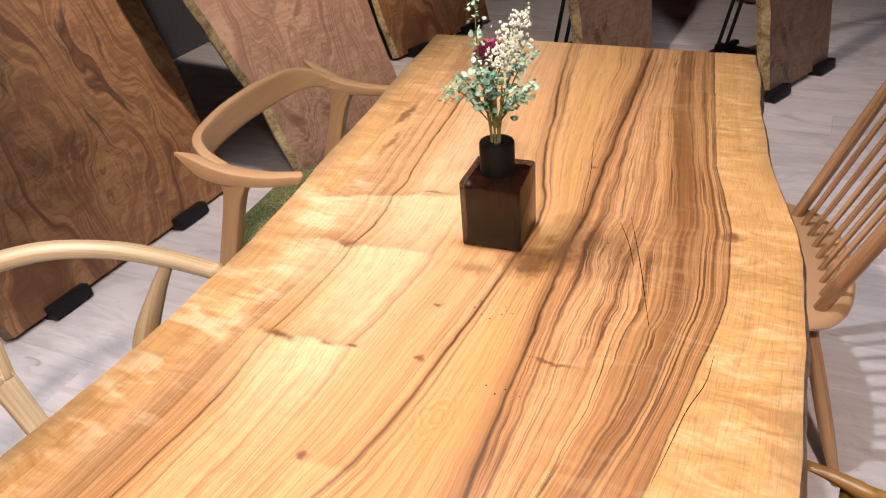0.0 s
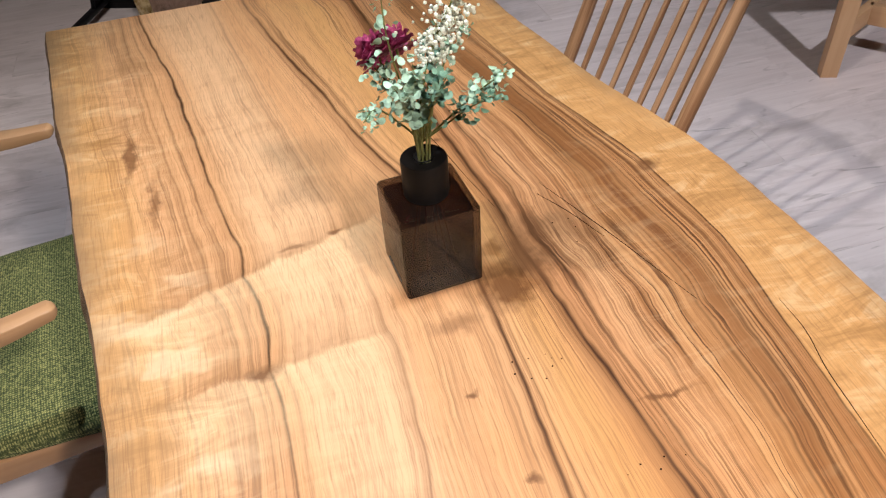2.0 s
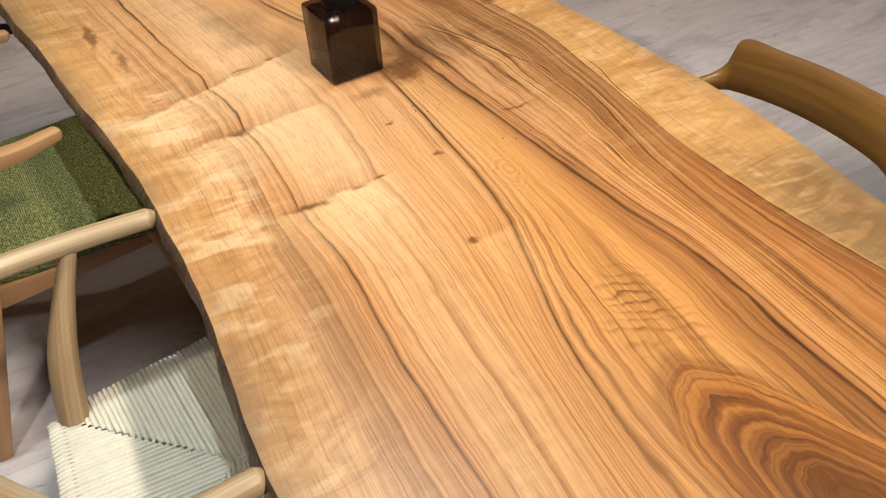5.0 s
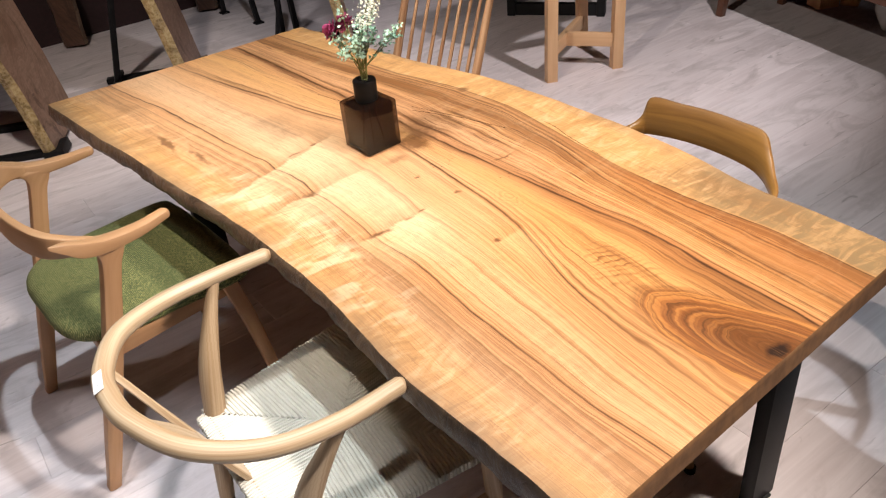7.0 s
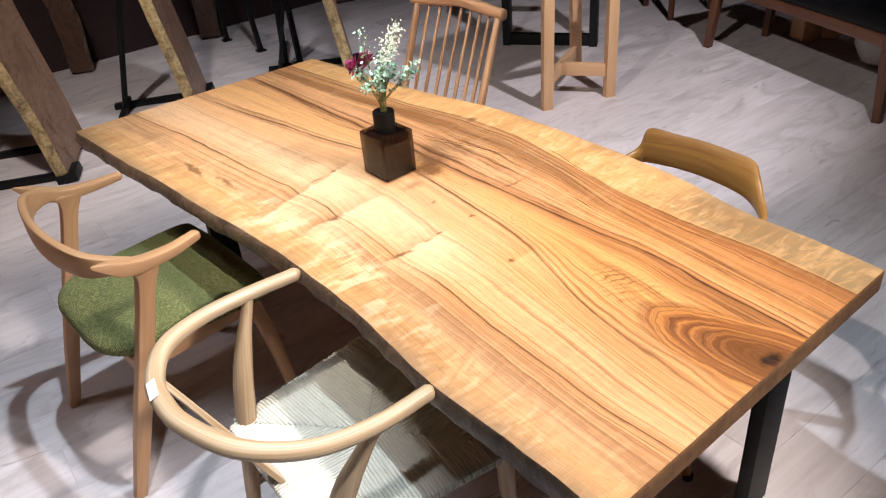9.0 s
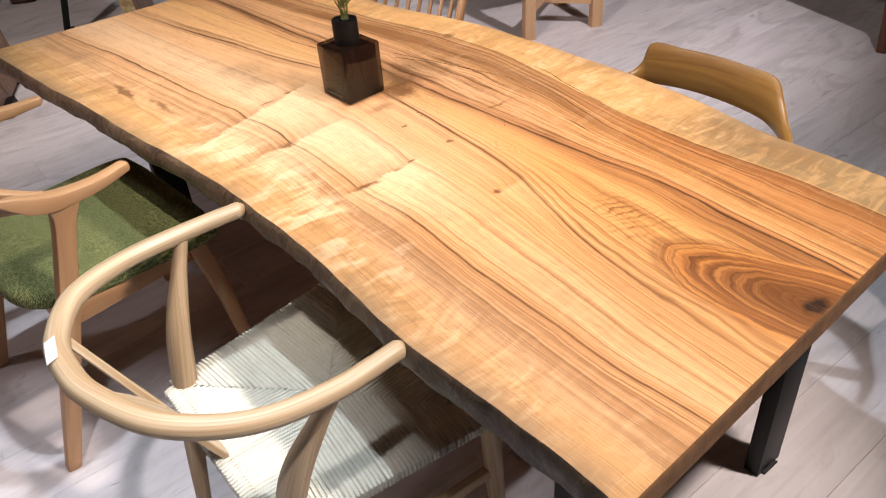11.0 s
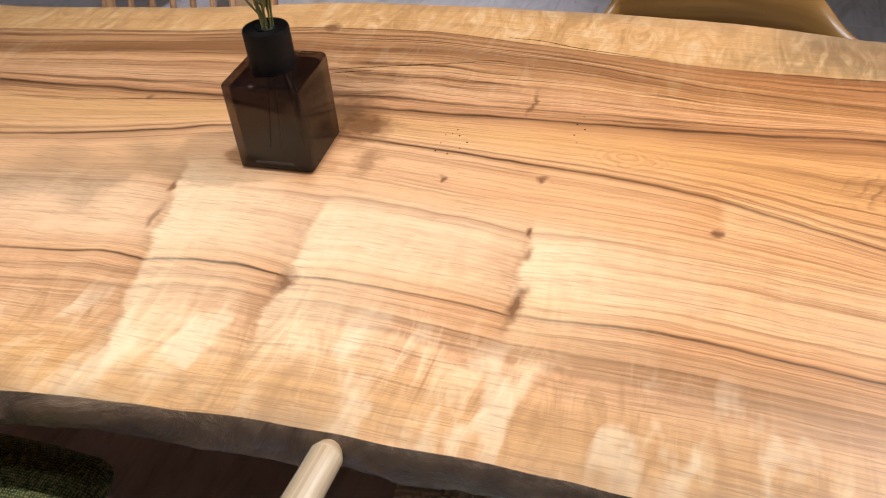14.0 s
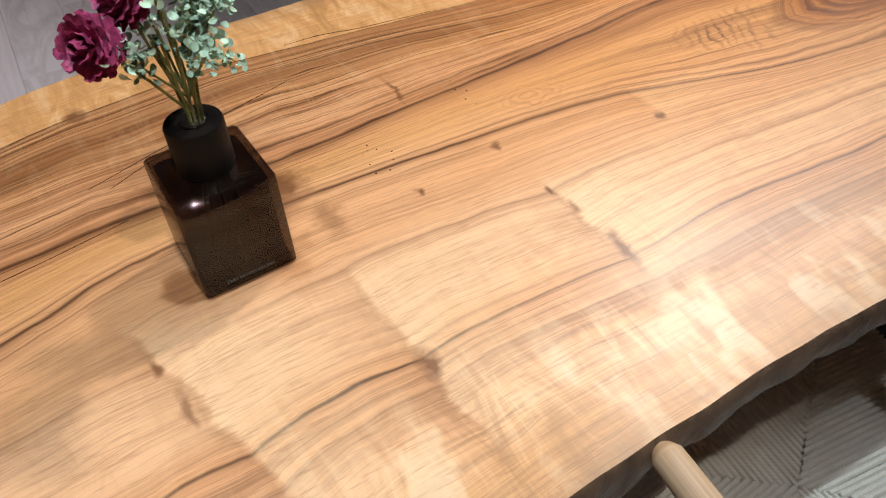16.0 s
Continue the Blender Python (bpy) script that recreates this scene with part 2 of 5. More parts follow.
def fabric_material():
    n = Nodes("green_woven_fabric")
    v = n.coords("Object")
    w1 = n.wave(v, "X", 75.0)
    w2 = n.wave(v, "Y", 75.0)
    for w in (w1, w2):
        w.inputs["Distortion"].default_value = 2.5
        w.inputs["Detail Scale"].default_value = 3.0
    weave = n.math("MULTIPLY", w1.outputs[1], w2.outputs[1])
    speck = n.noise(v, 185, 3, 0.8)
    f = n.math("ADD", n.math("MULTIPLY", weave, 0.22), n.math("MULTIPLY", speck, 0.85))
    col = n.ramp(f, ((0.26, (0.016, 0.026, 0.010)), (0.46, (0.085, 0.105, 0.032)), (0.62, (0.38, 0.36, 0.13))))
    n.bump(f, 1.0, 0.003)
    return n.done(col, 0.9)


FABRIC = fabric_material()


def cord_material():
    n = Nodes("paper_cord")
    v = n.coords("UV")
    w = n.wave(n.mapped(v, (120, 120, 1)), "DIAGONAL", 1.0)
    a = n.noise(n.coords("Object"), 35, 3)
    col = n.mix(a, (0.56, 0.525, 0.44), (0.73, 0.70, 0.61))
    n.bump(w.outputs[1], 0.4, 0.001)
    return n.done(col, 0.75)


CORD = cord_material()


def slab_material(name, pale, mid, dark, seed):
    """Broad figured slab: long flowing heartwood, cross curl and burr clouds."""
    n = Nodes(name)
    v = n.mapped(n.coords("Object"), (1, 1, 1), (seed, seed * 2.3, seed * 0.7))
    warp = n.noise(n.mapped(v, (0.8, 1.6, 0.8)), 1.4, 3, 0.5)
    flow = n.node("ShaderNodeCombineXYZ")
    sep = n.node("ShaderNodeSeparateXYZ")
    n.link(v, sep.inputs[0])
    n.link(n.math("ADD", n.math("MULTIPLY", sep.outputs[1], 9.0), n.math("MULTIPLY", warp, 9.0)), flow.inputs[0])
    n.link(n.math("MULTIPLY", sep.outputs[2], 0.9), flow.inputs[1])
    streak = n.noise(flow.outputs[0], 1.0, 7, 0.66, 0.5)
    hair = n.noise(n.mapped(flow.outputs[0], (9, 1.2, 1)), 1.0, 4, 0.6)
    curl = n.noise(n.mapped(v, (3, 11, 46)), 1.0, 3, 0.5, 1.5)
    burr = n.noise(v, 6.0, 8, 0.72, 1.6)
    where = n.noise(v, 1.6, 2, 0.5)
    col = n.ramp(streak, ((0.30, dark), (0.42, mid), (0.47, pale), (0.53, mid), (0.58, pale), (0.64, dark), (0.72, mid)))
    col = n.mix(n.ramp(hair, ((0.50, 0.0), (0.66, 0.55))), col, dark)
    col = n.mix(n.ramp(curl, ((0.42, 0.0), (0.7, 0.5))), col, tuple(c * 0.55 for c in mid))
    col = n.mix(n.math("MULTIPLY", n.ramp(burr, ((0.50, 0.0), (0.60, 0.9))), n.ramp(where, ((0.46, 0.0), (0.60, 1.0)))), col, tuple(c * 0.7 for c in dark))
    n.bump(curl, 0.15, 0.002)
    return n.done(col, 0.45)


def bark_material(name, a, b, c, gloss=0.30):
    n = Nodes(name)
    v = n.coords("Object")
    f = n.noise(n.mapped(v, (10, 10, 10)), 1.0, 7, 0.65, 0.7)
    g = n.noise(n.mapped(v, (60, 60, 60)), 1.0, 4, 0.6)
    col = n.ramp(n.math("ADD", n.math("MULTIPLY", f, 0.7), n.math("MULTIPLY", g, 0.3)), ((0.35, c), (0.5, b), (0.65, a)))
    n.bump(f, 0.9, 0.012)
    return n.done(col, n.ramp(g, ((0.35, gloss), (0.65, gloss + 0.30))))


GOLDBARK = bark_material("golden_live_edge", (0.64, 0.50, 0.28), (0.44, 0.32, 0.155), (0.15, 0.10, 0.045), 0.14)
EDGEBARK = bark_material("grey_brown_live_edge", (0.21, 0.135, 0.082), (0.115, 0.070, 0.043), (0.045, 0.028, 0.018))


# ---- the table top: grain that follows the tree's own lines ----
TOP = 0.72
STATIONS = (-1.10, -0.90, -0.70, -0.50, -0.30, -0.05, 0.15, 0.40, 0.70, 1.06)
EDGE_Y_LEFT = (-1.10, -0.88, -0.70, -0.45, -0.30, -0.12, 0.04, 0.20, 0.43, 0.71, 1.06)
EDGE_X_LEFT = (-0.347, -0.353, -0.366, -0.355, -0.353, -0.364, -0.386, -0.406, -0.434, -0.480, -0.520)
EDGE_Y_RIGHT = (-1.10, -0.92, -0.78, -0.65, -0.46, -0.30, -0.10, 0.10, 0.26, 0.48, 0.72, 1.06)
EDGE_X_RIGHT = (0.515, 0.520, 0.514, 0.531, 0.552, 0.552, 0.537, 0.527, 0.494, 0.443, 0.410, 0.366)
GRAIN_LINES = (
    (-0.225, -0.228, -0.226, -0.215, -0.213, -0.207, -0.241, -0.280, -0.322, -0.375),
    (-0.172, -0.187, -0.183, -0.170, -0.174, -0.175, -0.190, -0.228, -0.262, -0.335),
    (-0.100, -0.085, -0.065, -0.045, -0.046, -0.031, -0.050, -0.085, -0.130, -0.180),
    (-0.038, -0.030, 0.005, 0.068, 0.090, 0.098, 0.100, 0.020, -0.048, -0.114),
    (0.215, 0.225, 0.232, 0.208, 0.198, 0.176, 0.172, 0.155, 0.135, 0.111),
    (0.290, 0.300, 0.310, 0.325, 0.365, 0.383, 0.362, 0.316, 0.262, 0.208),
    (0.400, 0.405, 0.390, 0.386, 0.407, 0.434, 0.420, 0.358, 0.316, 0.266),
)


def smooth_curve(xs, ys, x):
    """Monotone-free cubic through stations, softened by three neighbouring samples."""
    x = np.asarray(x, float)
    return (np.interp(x - 0.05, xs, ys) + 2 * np.interp(x, xs, ys) + np.interp(x + 0.05, xs, ys)) / 4


def ripple(y, seed, size):
    return size * np.array([noise.noise(Vector((yy * 5.0, seed, 0))) + 0.25 * noise.noise(Vector((yy * 19.0, seed, 3.0))) for yy in y])


def table_top_mesh():
    """Dense sheet between the two live edges, with the number of the grain line as its texture coordinate."""
    ny, nx = 340, 130
    ys = np.linspace(0, 1, ny)
    bm = bmesh.new()
    uv = bm.loops.layers.uv.verify()
    yline = -1.085 + ys * 2.135
    left = smooth_curve(EDGE_Y_LEFT, EDGE_X_LEFT, yline) + ripple(yline, 1.3, 0.007)
    right = smooth_curve(EDGE_Y_RIGHT, EDGE_X_RIGHT, yline) + ripple(yline, 7.7, 0.008)
    lines = [left] + [smooth_curve(STATIONS, ln, yline) for ln in GRAIN_LINES] + [right]
    marks = (0.0, 1.5, 2.0, 3.3, 4.6, 6.0, 7.3, 8.0, 10.0)
    top, where = [], {}
    depth = 0.058
    for i in range(ny):
        xs = left[i] + (right[i] - left[i]) * np.linspace(0, 1, nx)
        us = np.interp(xs, [ln[i] for ln in lines], marks)
        row = []
        for x, u in zip(xs, us):
            near = -1.087 + (x + 0.30) * 0.056
            far = 1.045 + (x + 0.52) * 0.008
            y = near + (far - near) * ys[i]
            v = bm.verts.new((x, y, TOP))
            where[v] = (u, y)
            row.append(v)
        top.append(row)
    for i in range(ny - 1):
        for j in range(nx - 1):
            f = bm.faces.new((top[i][j], top[i][j + 1], top[i + 1][j + 1], top[i + 1][j]))
            for loop in f.loops:
                loop[uv].uv = where[loop.vert]
    # rim: rolls over, swells and runs back under the slab
    loop_verts = top[0][:] + [r[-1] for r in top[1:-1]] + top[-1][::-1] + [r[0] for r in top[-2:0:-1]]
    total = len(loop_verts)
    prev = loop_verts
    live = []
    for k, v in enumerate(loop_verts):
        live.append(0.0 if k < nx or nx + ny - 2 <= k < 2 * nx + ny - 2 else 1.0)
    centre = Vector((0.06, 0, TOP))
    for step, (out, down) in enumerate(((0.0015, 0.0025), (0.004, 0.012), (0.006, 0.028), (0.002, 0.049), (-0.006, depth))):
        ring = []
        for k, v in enumerate(loop_verts):
            a, b = loop_verts[k - 1].co, loop_verts[(k + 1) % total].co
            t = (b - a).normalized()
            nrm = Vector((t.y, -t.x, 0))
            rough = noise.noise(Vector((v.co.x * 14, v.co.y * 14, step * 0.8))) * 0.007 + noise.noise(Vector((v.co.x * 50, v.co.y * 50, step * 2.0))) * 0.0025
            o = (out * 1.6 + rough * min(step, 3) / 3) if live[k] else min(out, 0.0015)
            ring.append(bm.verts.new(v.co + nrm * o - Vector((0, 0, down))))
        for k in range(total):
            q = (k + 1) % total
            f = bm.faces.new((prev[k], ring[k], ring[q], prev[q]))
            f.material_index = 1 if live[k] or live[q] else 2
            for loop in f.loops:
                loop[uv].uv = (loop.vert.co.x * 6, loop.vert.co.y)
        prev = ring
    # underside, row by row between the two edges
    rights = prev[nx:nx + ny - 2]
    lefts = prev[2 * nx + ny - 2:][::-1]
    under = [bm.faces.new(prev[:nx] + [rights[0], lefts[0]]), bm.faces.new([lefts[-1], rights[-1]] + prev[nx + ny - 2:2 * nx + ny - 2])]
    under += [bm.faces.new((lefts[i], rights[i], rights[i + 1], lefts[i + 1])) for i in range(len(lefts) - 1)]
    for f in under:
        f.material_index = 2
    bmesh.ops.recalc_face_normals(bm, faces=bm.faces)
    return bm


def grain_material():
    """Oiled camphor slab: colour by grain line, growth rings along it, curl across the sapwood and ringed knots."""
    n = Nodes("oiled_figured_slab")
    uv = n.coords("UV")
    obj = n.coords("Object")
    s = n.node("ShaderNodeSeparateXYZ")
    n.link(uv, s.inputs[0])
    u, v = s.outputs[0], s.outputs[1]
    p = n.node("ShaderNodeSeparateXYZ")
    n.link(obj, p.inputs[0])
    px, py = p.outputs[0], p.outputs[1]

    def centred(value, amount):
        return n.math("MULTIPLY", n.math("SUBTRACT", value, 0.5), amount)

    bend = n.node("ShaderNodeTexNoise")
    n.link(n.mapped(obj, (34, 34, 1)), bend.inputs["Vector"])
    bend.inputs["Scale"].default_value, bend.inputs["Detail"].default_value = 1.0, 4
    bs = n.node("ShaderNodeSeparateXYZ")
    n.link(bend.outputs[1], bs.inputs[0])
    bx = n.math("ADD", px, centred(bs.outputs[0], 0.030))
    by = n.math("ADD", py, centred(bs.outputs[1], 0.030))

    def oval(x, y, rx, ry):
        """Distance from a place, 1 at the rim of a ragged oval."""
        dx = n.math("DIVIDE", n.math("SUBTRACT", bx, x), rx)
        dy = n.math("DIVIDE", n.math("SUBTRACT", by, y), ry)
        return n.math("SQRT", n.math("ADD", n.math("MULTIPLY", dx, dx), n.math("MULTIPLY", dy, dy)))

    def along(a, b, detail=4, rough=0.6):
        """Noise drawn out along the grain: a across, b along."""
        return n.noise(n.mapped(flow, (a, b, 1)), 1.0, detail, rough)

    # wander of the lines, with a swirl where a limb once grew
    wander = n.noise(n.mapped(obj, (6, 4.5, 1)), 1.0, 3, 0.5)
    fine = n.noise(n.mapped(obj, (38, 13, 1)), 1.0, 3, 0.55)
    speck = n.noise(n.mapped(obj, (90, 70, 1)), 1.0, 3, 0.6)
    uu = n.math("ADD", u, n.math("ADD", centred(wander, 0.24), centred(fine, 0.06)))
    limb = n.ramp(oval(0.225, 0.02, 0.13, 0.24), ((0.2, 1.0), (1.0, 0.0)), "EASE")
    uu = n.math("ADD", uu, n.math("MULTIPLY", limb, centred(n.noise(n.mapped(obj, (11, 4.0, 1)), 1.0, 3, 0.5, 0.2), 0.42)))
    # folds across the grain: the lines dip there; their sheen is painted, dull far flank, bright near flank
    sheen_folds = []
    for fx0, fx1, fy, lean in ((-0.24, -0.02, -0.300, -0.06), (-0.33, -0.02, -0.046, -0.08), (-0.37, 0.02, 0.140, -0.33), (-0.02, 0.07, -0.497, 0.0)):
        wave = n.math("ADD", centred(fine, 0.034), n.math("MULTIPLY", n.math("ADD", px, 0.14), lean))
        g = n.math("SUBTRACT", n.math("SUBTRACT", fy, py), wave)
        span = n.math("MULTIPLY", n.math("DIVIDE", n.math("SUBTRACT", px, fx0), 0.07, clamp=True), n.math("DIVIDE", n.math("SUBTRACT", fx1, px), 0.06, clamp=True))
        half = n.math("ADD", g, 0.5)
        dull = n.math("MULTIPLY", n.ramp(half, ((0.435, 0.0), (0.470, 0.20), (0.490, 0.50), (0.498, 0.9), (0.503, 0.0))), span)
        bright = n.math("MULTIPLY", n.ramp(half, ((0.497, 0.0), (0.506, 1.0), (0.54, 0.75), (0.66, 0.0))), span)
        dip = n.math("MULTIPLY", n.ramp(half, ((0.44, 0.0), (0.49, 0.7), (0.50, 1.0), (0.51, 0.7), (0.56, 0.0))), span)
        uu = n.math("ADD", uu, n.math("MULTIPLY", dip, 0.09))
        sheen_folds.append((dull, bright))
    comb = n.node("ShaderNodeCombineXYZ")
    n.link(uu, comb.inputs[0])
    n.link(v, comb.inputs[1])
    flow = comb.outputs[0]
    u10 = n.math("MULTIPLY", uu, 0.1)

    pale, cream, tan = (0.62, 0.332, 0.160), (0.67, 0.402, 0.224), (0.50, 0.245, 0.100)
    brown, deep, gold, rose = (0.165, 0.060, 0.022), (0.040, 0.014, 0.006), (0.58, 0.305, 0.118), (0.57, 0.295, 0.142)
    base = n.ramp(u10, ((0.00, gold), (0.05, gold), (0.11, pale), (0.150, pale), (0.185, rose), (0.205, pale), (0.24, cream), (0.31, cream), (0.36, pale), (0.45, pale),
                        (0.53, gold), (0.58, tan), (0.64, rose), (0.70, tan), (0.75, (0.40, 0.185, 0.074)), (0.797, tan), (0.803, gold), (1.0, gold)))
    heart = n.ramp(u10, ((0.00, 0.16), (0.10, 0.30), (0.14, 0.34), (0.195, 0.36), (0.212, 0.14), (0.31, 0.14), (0.36, 0.20), (0.44, 0.35), (0.47, 0.42), (0.53, 0.40), (0.585, 0.85), (0.70, 1.0), (0.795, 1.0), (0.805, 0.10), (1.0, 0.08)))
    end = n.math("ADD", n.math("MULTIPLY", py, -0.5), 0.5)
    calm = n.math("MULTIPLY", n.ramp(oval(0.135, -0.33, 0.085, 0.24), ((0.55, 0.75), (1.0, 0.0))), 1.0)
    heart = n.math("MULTIPLY", heart, n.math("SUBTRACT", 1.0, calm))
    patch = along(1.1, 1.3, 3)

    # bands at three widths, drawn out along the tree
    streak = n.math("ADD", n.math("MULTIPLY", along(2.6, 0.55, 3), 0.42), n.math("ADD", n.math("MULTIPLY", along(8.0, 0.75, 4), 0.34), n.math("MULTIPLY", along(27.0, 1.1, 3), 0.24)))
    col = n.mix(n.math("MULTIPLY", n.ramp(streak, ((0.492, 0.0), (0.53, 0.38), (0.585, 1.0))), n.math("MULTIPLY", heart, 0.88)), base, (0.205, 0.078, 0.025))
    col = n.mix(n.math("MULTIPLY", n.ramp(streak, ((0.42, 1.0), (0.485, 0.0))), n.math("MULTIPLY", heart, 0.45)), col, (0.62, 0.350, 0.165))
    rosy = n.ramp(along(1.4, 0.7, 3), ((0.45, 0.0), (0.66, 0.35)))
    col = n.mix(n.math("MULTIPLY", rosy, n.ramp(u10, ((0.10, 0.2), (0.16, 0.5), (0.22, 0.3), (0.5, 0.3), (0.62, 1.0), (0.79, 0.8), (0.81, 0.1)))), col, (0.47, 0.195, 0.090))

    def contour(value, width):
        """Growth lines: where a drawn-out noise crosses its middle."""
        return n.ramp(n.math("ABSOLUTE", n.math("SUBTRACT", value, 0.5)), ((0.0, 1.0), (width * 0.4, 0.7), (width, 0.0)))

    fade = n.ramp(along(3.0, 2.4, 2), ((0.38, 0.15), (0.58, 1.0)))
    line1 = n.math("MULTIPLY", contour(along(5.5, 0.6, 3, 0.5), 0.020), fade)
    line2 = n.math("MULTIPLY", contour(along(13.0, 0.8, 3, 0.55), 0.034), n.ramp(along(4.0, 3.0, 2), ((0.40, 0.1), (0.58, 1.0))))
    hair = along(60.0, 3.0, 3, 0.6)
    thin = n.ramp(hair, ((0.50, 0.0), (0.66, 1.0)))
    col = n.mix(n.math("MULTIPLY", line2, n.math("ADD", n.math("MULTIPLY", heart, 0.60), 0.24)), col, (0.145, 0.056, 0.021))
    col = n.mix(n.math("MULTIPLY", line1, n.math("ADD", n.math("MULTIPLY", heart, 0.88), 0.10)), col, (0.060, 0.022, 0.009))
    col = n.mix(n.math("MULTIPLY", thin, n.math("ADD", n.math("MULTIPLY", heart, 0.26), 0.20)), col, (0.17, 0.067, 0.025))

    # the named veins: a soft brown flank on one side and a thin dark core
    thick = n.ramp(along(0.9, 2.6, 3), ((0.34, 0.35), (0.56, 1.0)))
    wob2 = centred(n.noise(n.mapped(obj, (14, 5, 1)), 1.0, 3, 0.5), 0.09)
    for c, core, left, right, soft, dark in ((1.30, 0.015, 0.14, 0.06, 0.30, 0.15), (1.50, 0.020, 0.18, 0.08, 0.42, 0.30), (1.72, 0.018, 0.10, 0.05, 0.35, 0.30), (2.00, 0.026, 0.13, 0.05, 0.50, 1.0), (2.16, 0.012, 0.05, 0.03, 0.30, 0.2), (3.30, 0.014, 0.10, 0.04, 0.38, 0.18),
                                             (4.42, 0.016, 0.06, 0.05, 0.35, 0.35), (4.60, 0.034, 0.16, 0.09, 0.72, 0.80), (4.76, 0.020, 0.07, 0.06, 0.42, 0.38), (6.00, 0.040, 0.26, 0.10, 0.85, 0.9), (6.22, 0.022, 0.10, 0.05, 0.55, 0.5),
                                             (7.05, 0.020, 0.12, 0.08, 0.50, 0.4), (7.30, 0.030, 0.24, 0.12, 0.65, 0.6), (7.72, 0.02, 0.14, 0.08, 0.5, 0.4), (8.00, 0.024, 0.22, 0.03, 0.70, 1.0)):
        off = n.math("ADD", n.math("SUBTRACT", uu, c), wob2)
        flank = n.math("MINIMUM", n.math("ADD", n.math("DIVIDE", off, left), 1.0), n.math("SUBTRACT", 1.0, n.math("DIVIDE", off, right)), clamp=True)
        col = n.mix(n.math("MULTIPLY", n.math("MULTIPLY", n.math("POWER", flank, 1.4), thick), soft), col, (0.150, 0.058, 0.020))
        mid = n.math("SUBTRACT", 1.15, n.math("DIVIDE", n.math("ABSOLUTE", off), core), clamp=True)
        col = n.mix(n.math("MULTIPLY", n.math("MULTIPLY", mid, thick), dark), col, deep)

    # long thin stripes towards the cut end
    cut = n.ramp(end, ((0.60, 0.15), (0.76, 1.0)))
    cut = n.math("MULTIPLY", cut, n.ramp(u10, ((0.10, 0.2), (0.15, 0.9), (0.20, 1.0), (0.58, 0.9), (0.78, 0.7), (0.81, 0.0))))
    col = n.mix(n.math("MULTIPLY", n.ramp(along(15.0, 0.25, 4, 0.65), ((0.50, 0.0), (0.57, 0.50), (0.66, 0.75))), cut), col, (0.255, 0.105, 0.034))

    # nested arches round the knot at the cut end
    kx = n.math("SUBTRACT", px, 0.118)
    ky = n.math("ADD", py, 1.062)
    lean = n.math("ADD", kx, n.math("MULTIPLY", ky, 0.17))
    wob = n.noise(n.mapped(obj, (9, 6, 1)), 1.0, 4, 0.6)
    d = n.math("POWER", n.math("ADD", n.math("POWER", n.math("ABSOLUTE", n.math("DIVIDE", lean, 0.104)), 1.85), n.math("POWER", n.math("ABSOLUTE", n.math("DIVIDE", ky, 0.285)), 1.85)), 0.5405)
    d = n.math("ADD", d, n.math("ADD", centred(wob, 0.28), centred(fine, 0.05)))
    c1 = n.node("ShaderNodeCombineXYZ")
    n.link(n.math("MULTIPLY", d, 9.0), c1.inputs[0])
    n.link(n.math("MULTIPLY", py, 1.6), c1.inputs[1])
    bandn = n.noise(c1.outputs[0], 1.0, 4, 0.6)
    ringcol = n.ramp(bandn, ((0.34, (0.52, 0.240, 0.080)), (0.46, (0.42, 0.175, 0.055)), (0.54, (0.23, 0.082, 0.026)), (0.64, (0.115, 0.042, 0.014))))
    rings = n.math("FRACT", n.math("ADD", n.math("MULTIPLY", d, 11.0), centred(bandn, 2.6)))
    ringcol = n.mix(n.math("MULTIPLY", n.ramp(rings, ((0.55, 0.0), (0.86, 0.55), (0.93, 1.0), (0.96, 1.0), (1.0, 0.0))), 0.75), ringcol, (0.060, 0.022, 0.009))
    ringcol = n.mix(n.math("MULTIPLY", thin, 0.30), ringcol, brown)
    ringcol = n.mix(n.ramp(d, ((0.10, 0.95), (0.36, 0.62), (0.62, 0.20), (0.9, 0.0))), ringcol, (0.085, 0.028, 0.009))
    col = n.mix(n.ramp(d, ((0.86, 0.95), (1.22, 0.0))), col, ringcol)
    fan = n.math("FRACT", n.math("ADD", n.math("MULTIPLY", px, 30.0), n.math("ADD", n.math("MULTIPLY", py, 52.0), centred(wob, 6.0))))
    fm = n.math("MULTIPLY", n.ramp(n.math("ADD", oval(0.105, -0.715, 0.066, 0.110), centred(wob, 1.0)), ((0.35, 1.0), (1.0, 0.0))), n.math("MULTIPLY", n.ramp(fan, ((0.45, 0.0), (0.8, 0.95), (1.0, 0.0))), n.ramp(fine, ((0.40, 0.15), (0.58, 1.0)))))
    col = n.mix(fm, col, (0.165, 0.062, 0.021))
    hole = n.math("ADD", oval(0.118, -1.048, 0.028, 0.020), centred(speck, 0.5))
    col = n.mix(n.ramp(hole, ((0.55, 1.0), (1.0, 0.0))), col, (0.022, 0.010, 0.006))

    # the small eye
    e = n.math("ADD", oval(0.124, -0.380, 0.050, 0.070), n.math("ADD", centred(wob, 2.0), centred(fine, 0.45)))
    eye = n.ramp(n.math("FRACT", n.math("MULTIPLY", e, 4.4)), ((0.0, pale), (0.45, tan), (0.75, brown), (1.0, pale)))
    col = n.mix(n.ramp(e, ((0.30, 0.28), (1.1, 0.0))), col, eye)

    # curl: bright and dull bars across the sapwood of both edges, with its sheen painted in
    curl = n.noise(n.mapped(obj, (10, 30, 1)), 1.0, 4, 0.64, 1.2)
